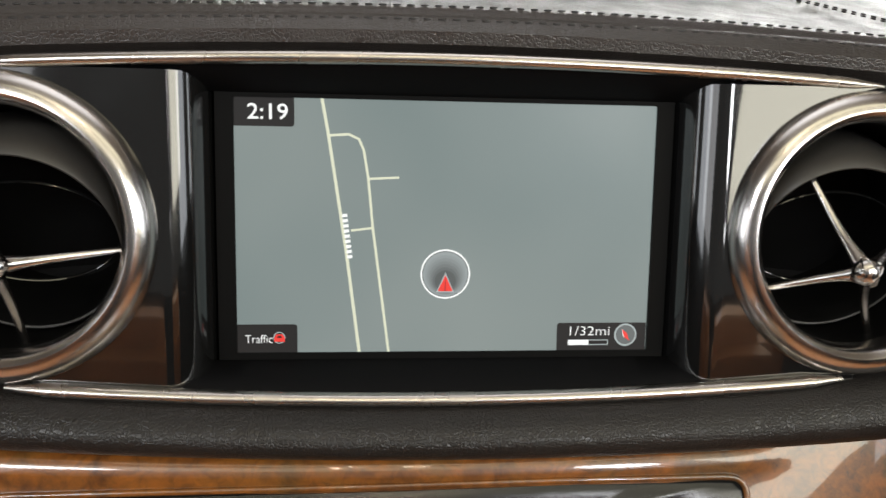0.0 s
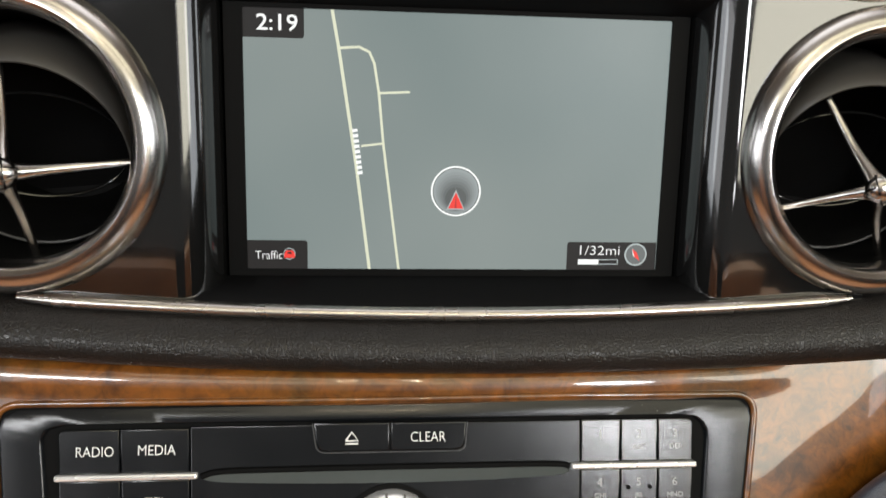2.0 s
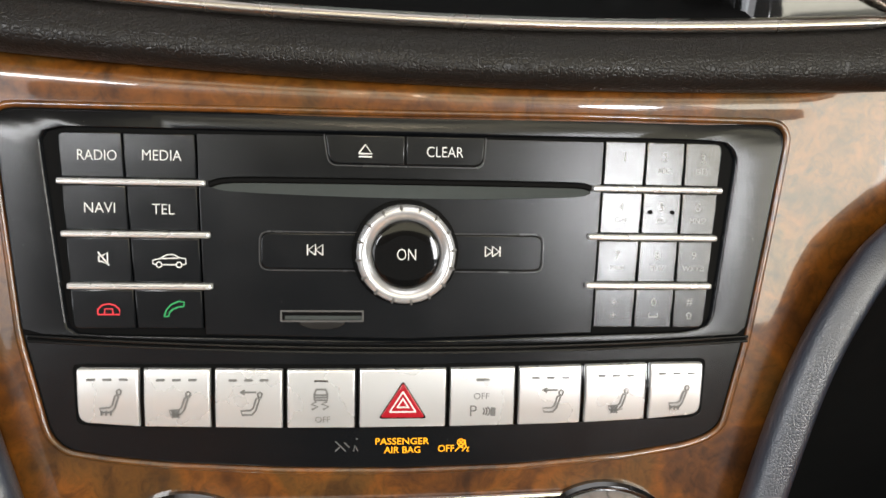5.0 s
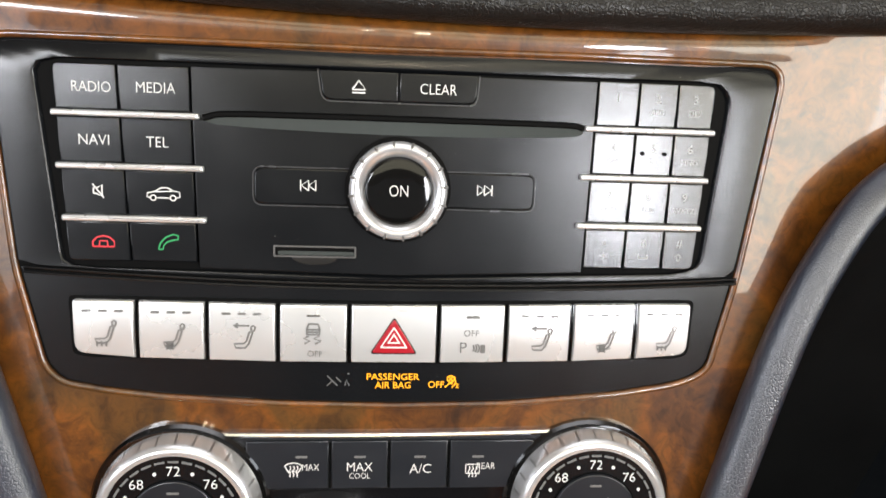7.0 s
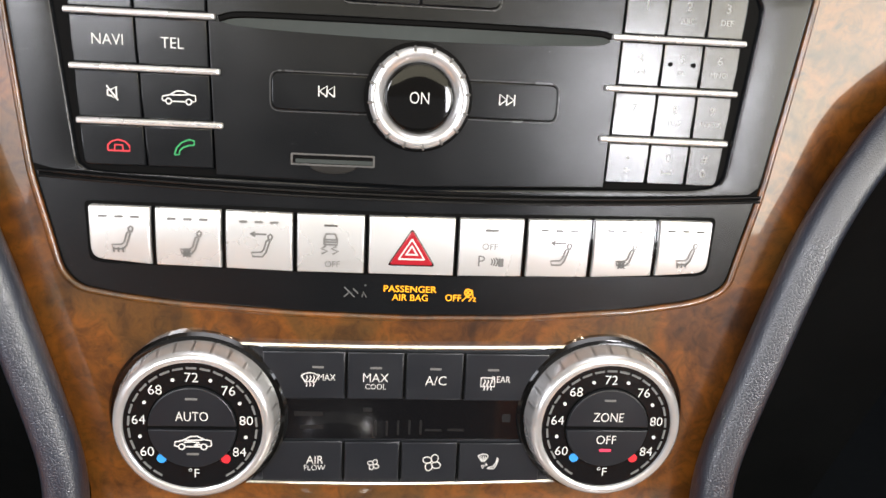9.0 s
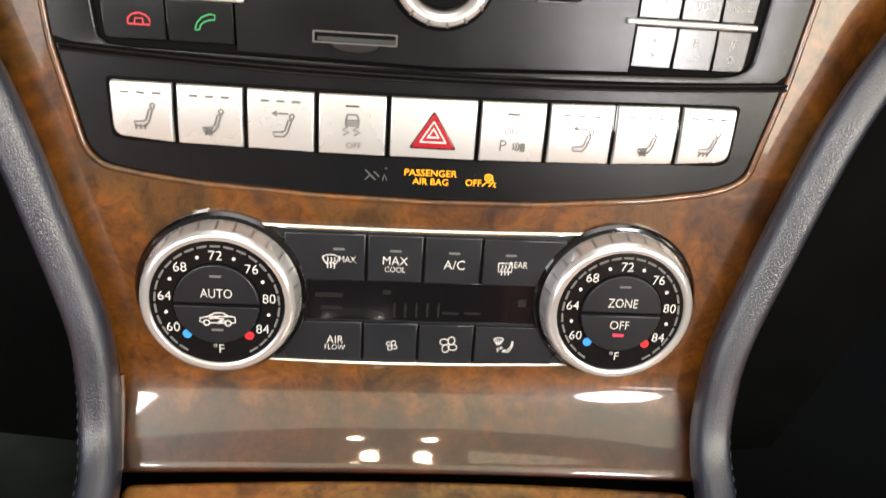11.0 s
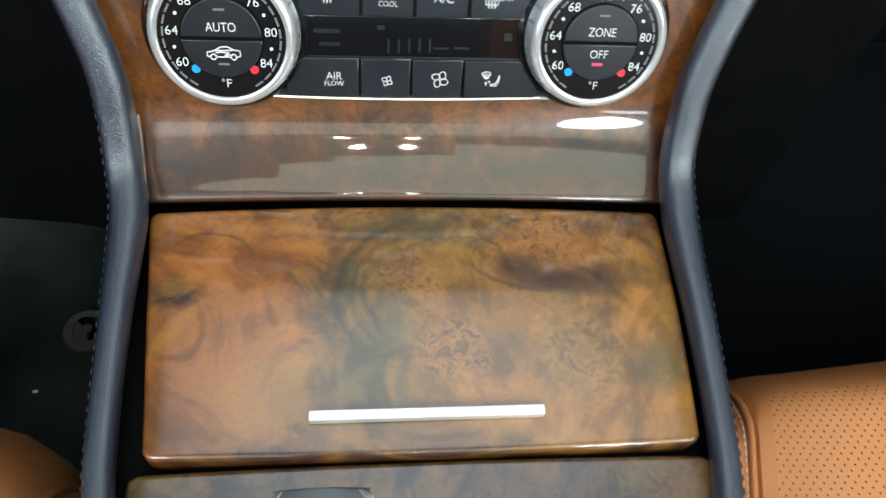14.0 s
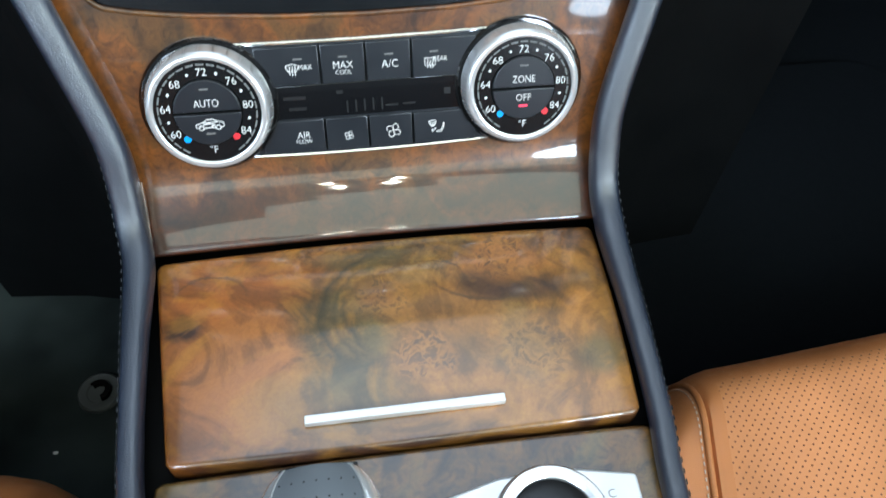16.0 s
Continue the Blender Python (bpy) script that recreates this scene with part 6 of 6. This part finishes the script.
# ---- side rails ----
RAIL = [on_stack(0.260, 0.474, 0.006), on_stack(0.2050, 0.466, 0.008), on_stack(0.1810, 0.459, 0.010), on_stack(0.1605, 0.446, 0.010), on_stack(0.1475, 0.427, 0.010), on_stack(0.1355, 0.400, 0.010), on_stack(0.1230, 0.357, 0.010), on_stack(0.1140, 0.322, 0.0105)]
RAIL += [Vector(p) for p in ((0.1123, 0.1010, 0.2765), (0.1120, 0.0905, 0.2625), (0.1120, 0.0750, 0.2550), (0.1114, 0.0540, 0.2520), (0.1106, 0.0280, 0.2510), (0.1082, -0.0200, 0.2480), (0.1032, -0.0750, 0.2455), (0.0975, -0.2600, 0.2420))]
RAIL_SHIFT = 0.0014
for s in (1, -1):
    rail = thing("side_rail", Matrix.Identity(4), "black padded leather rail with a stitched outer seam along the console", "rail", "console side rails")
    pts = [Vector((s * p.x - (0.0025 if s < 0 and p.z > 0.26 else 0.0), p.y, p.z)) for p in RAIL]
    line = curve(pts, 10)
    part("pad", sweep(line, [(0.0070 * math.copysign(abs(math.cos(a)) ** 0.72, math.cos(a)) + s * RAIL_SHIFT, 0.0074 * math.copysign(abs(math.sin(a)) ** 0.72, math.sin(a))) for a in (2 * math.pi * (k + 0.5) / 28 for k in range(28))], up=(0, -0.35, 1), taper=lambda f: 0.95 - 0.27 * min(1.0, max(0.0, (f - 0.68) / 0.16))), RAIL_LEATHER, rail)
    # the side wall of the console, under the rail
    rows = []
    for p in line:
        w = 0.1 + 0.9 * min(1.0, max(0.0, (p.y - 0.03) / 0.08))
        rows.append([p + Vector((s * 0.0036, 0.002, -0.002)), p + Vector((s * (0.0036 + 0.0049 * w), 0.006 * w, -0.012)), Vector((p.x + s * (0.0036 + 0.0164 * w), p.y + 0.030 * w, p.z - 0.06)), Vector((p.x + s * (0.0036 + 0.0314 * w), p.y + 0.060 * w, max(-0.02, p.z - 0.16))), Vector((p.x + s * (0.0036 + 0.0364 * w), p.y + 0.07 * w, -0.02))])
    part("side_wall", sheet(rows), CONSOLE_SIDE, rail, "black console side")
    out = [p + Vector((s * (0.0058 - 0.0019 * min(1.0, max(0.0, (i / len(line) - 0.68) / 0.16))), 0.0, 0.0026)) for i, p in enumerate(line)]
    stitches(rail, out, 0.0030, 0.0014, 0.0004, GREY_THREAD, "seam_stitching")

# ---- seats ----
def cushion_points(x0, x1, y0, y1, z, s, seam):
    """A cushion with a rolled front, rounded sides and a seam groove near each side."""
    rows = []
    width = x1 - x0
    edge = [0.0, 0.002, 0.004, 0.0065] + [seam + d for d in (-0.021, -0.015, -0.009, -0.0055, -0.003, -0.0015, 0.0, 0.0015, 0.003, 0.006, 0.012, 0.021, 0.034, 0.054, 0.08, 0.11, 0.14, 0.17)]
    cols = edge + [width - d for d in reversed(edge)]
    for i in range(41):
        t = 1 - (1 - i / 40) ** 1.5
        y = y0 + (y1 - y0) * t
        row = []
        for d in cols:
            x, near = x0 + d, min(d, width - d)
            side = min(1.0, near / 0.0062)
            fore = min(1.0, (1 - t) / 0.09)
            r = math.sqrt(max(0.0, 1 - (1 - side) ** 2))
            q = math.sqrt(max(0.0, 1 - (1 - fore) ** 2))
            swell = 0.005 * math.exp(-((near - 0.05) / 0.03) ** 2) - 0.0036 * math.exp(-((near - seam - 0.0008) / 0.0016) ** 2) - (0.0015 if near < seam else 0.0)
            h = z - 0.05 * (1 - r) - 0.10 * (1 - q) + swell * q - 0.02 * (1 - t)
            f = d / width if s > 0 else 1 - d / width
            back = (0.06 if s > 0 else 0.075) * max(0.0, 1 - near / (0.075 if s > 0 else 0.085)) ** 2 - 0.05 * f
            row.append(Vector((x - s * (0.215 if s > 0 else 0.06) * (y1 - y), y - back * t, h)))
        rows.append(row)
    return rows


for s in (1, -1):
    seat = thing("car_seat", Matrix.Identity(4), "tan perforated leather car seat with stitched side bolsters", "seat", "front seats")
    x0, x1 = (0.1320, 0.66) if s > 0 else (-0.66, -0.140)
    rows = cushion_points(x0, x1, -0.50, 0.060 if s > 0 else 0.045, 0.150, s, 0.051 if s > 0 else 0.031)
    n = len(rows[0]) - 1
    seam, hole = 10, 14 if s > 0 else 17
    top = part("cushion", sheet([r[seam:n - seam + 1] for r in rows]), HOLED, seat, "tan leather cushion, perforated in the middle")
    top.data.materials.append(TAN_LEATHER)
    across = n - 2 * seam
    for face in top.data.polygons:
        row, col = divmod(face.index, across)
        face.material_index = 0 if row < 34 and hole - seam <= col < across - (hole - seam) else 1
    part("side_bolster", sheet([r[:seam + 1] for r in rows]), TAN_LEATHER, seat)
    part("side_bolster", sheet([r[n - seam:] for r in rows]), TAN_LEATHER, seat)
    for col in (7, n - 7):
        stitches(seat, [r[col] + Vector((0, 0, 0.0006)) for r in rows[:39]], 0.0030, 0.0013, 0.0005, PALE_THREAD, "seam_stitching")
    for col in (9, n - 9):
        part("piping", sweep([r[col] + Vector((0, 0, 0.0006)) for r in rows], oval(0.0020, 0.0020, 10)), TAN_LEATHER, seat, "tan leather piping along the seam")
    part("base", box(x0 + 0.01, x1 - 0.01, -0.50, 0.01, -0.02, 0.06), DARK_TRIM, seat, smooth=False)
    bm = bmesh.new()
    bmesh.ops.create_cube(bm, size=1, matrix=pose((x0 + x1) / 2, -0.72, 0.27, -20, 0, 0) @ Matrix.Diagonal((0.46, 0.13, 0.46, 1)))
    bmesh.ops.bevel(bm, geom=bm.edges, offset=0.045, segments=4, affect="EDGES")
    part("backrest", bm, TAN_LEATHER, seat)

# floor mat with its fastener on the driver's side
for sx, side in ((-0.40, "driver's"), (0.40, "passenger's")):
    mat_thing = thing("floor_mat", Matrix.Identity(4), "black carpet floor mat in the %s footwell" % side, "floor mat", "floor mats")
    part("mat", plate(rounded(sx, 0.20, 0.42, 0.55, 0.05), -0.0200, -0.0080, 0.004), MAT if sx < 0 else CARPET, mat_thing)
fastener = thing("mat_fastener", Matrix.Translation((-0.2185, 0.1500, -0.0085)), "round grey plastic mat fastener", "fastener")
GREY = worn(material("grey_plastic", (0.05, 0.055, 0.055), 0.5), 0.45, 0.6, 80.0)
part("disc", lathe([(0.0170, 0.0), (0.0166, 0.0030), (0.0150, 0.0045), (0.0100, 0.0040), (0.0090, 0.0030), (0.0, 0.0030)], 40), GREY, fastener)
part("hook", lathe([(0.0090, 0.0030), (0.0088, 0.0070), (0.0050, 0.0075), (0.0048, 0.0030)], 24, a0=-70, a1=140), GROOVE, fastener)

bm = bmesh.new()
bmesh.ops.create_icosphere(bm, subdivisions=1, radius=0.0018, matrix=Matrix.Translation((-0.245, 0.105, -0.0076)) @ Matrix.Diagonal((1.3, 0.8, 0.3, 1)))
tagged(part("paper_scrap", bm, WHITE), "tiny white scrap lying on the floor mat", "litter")
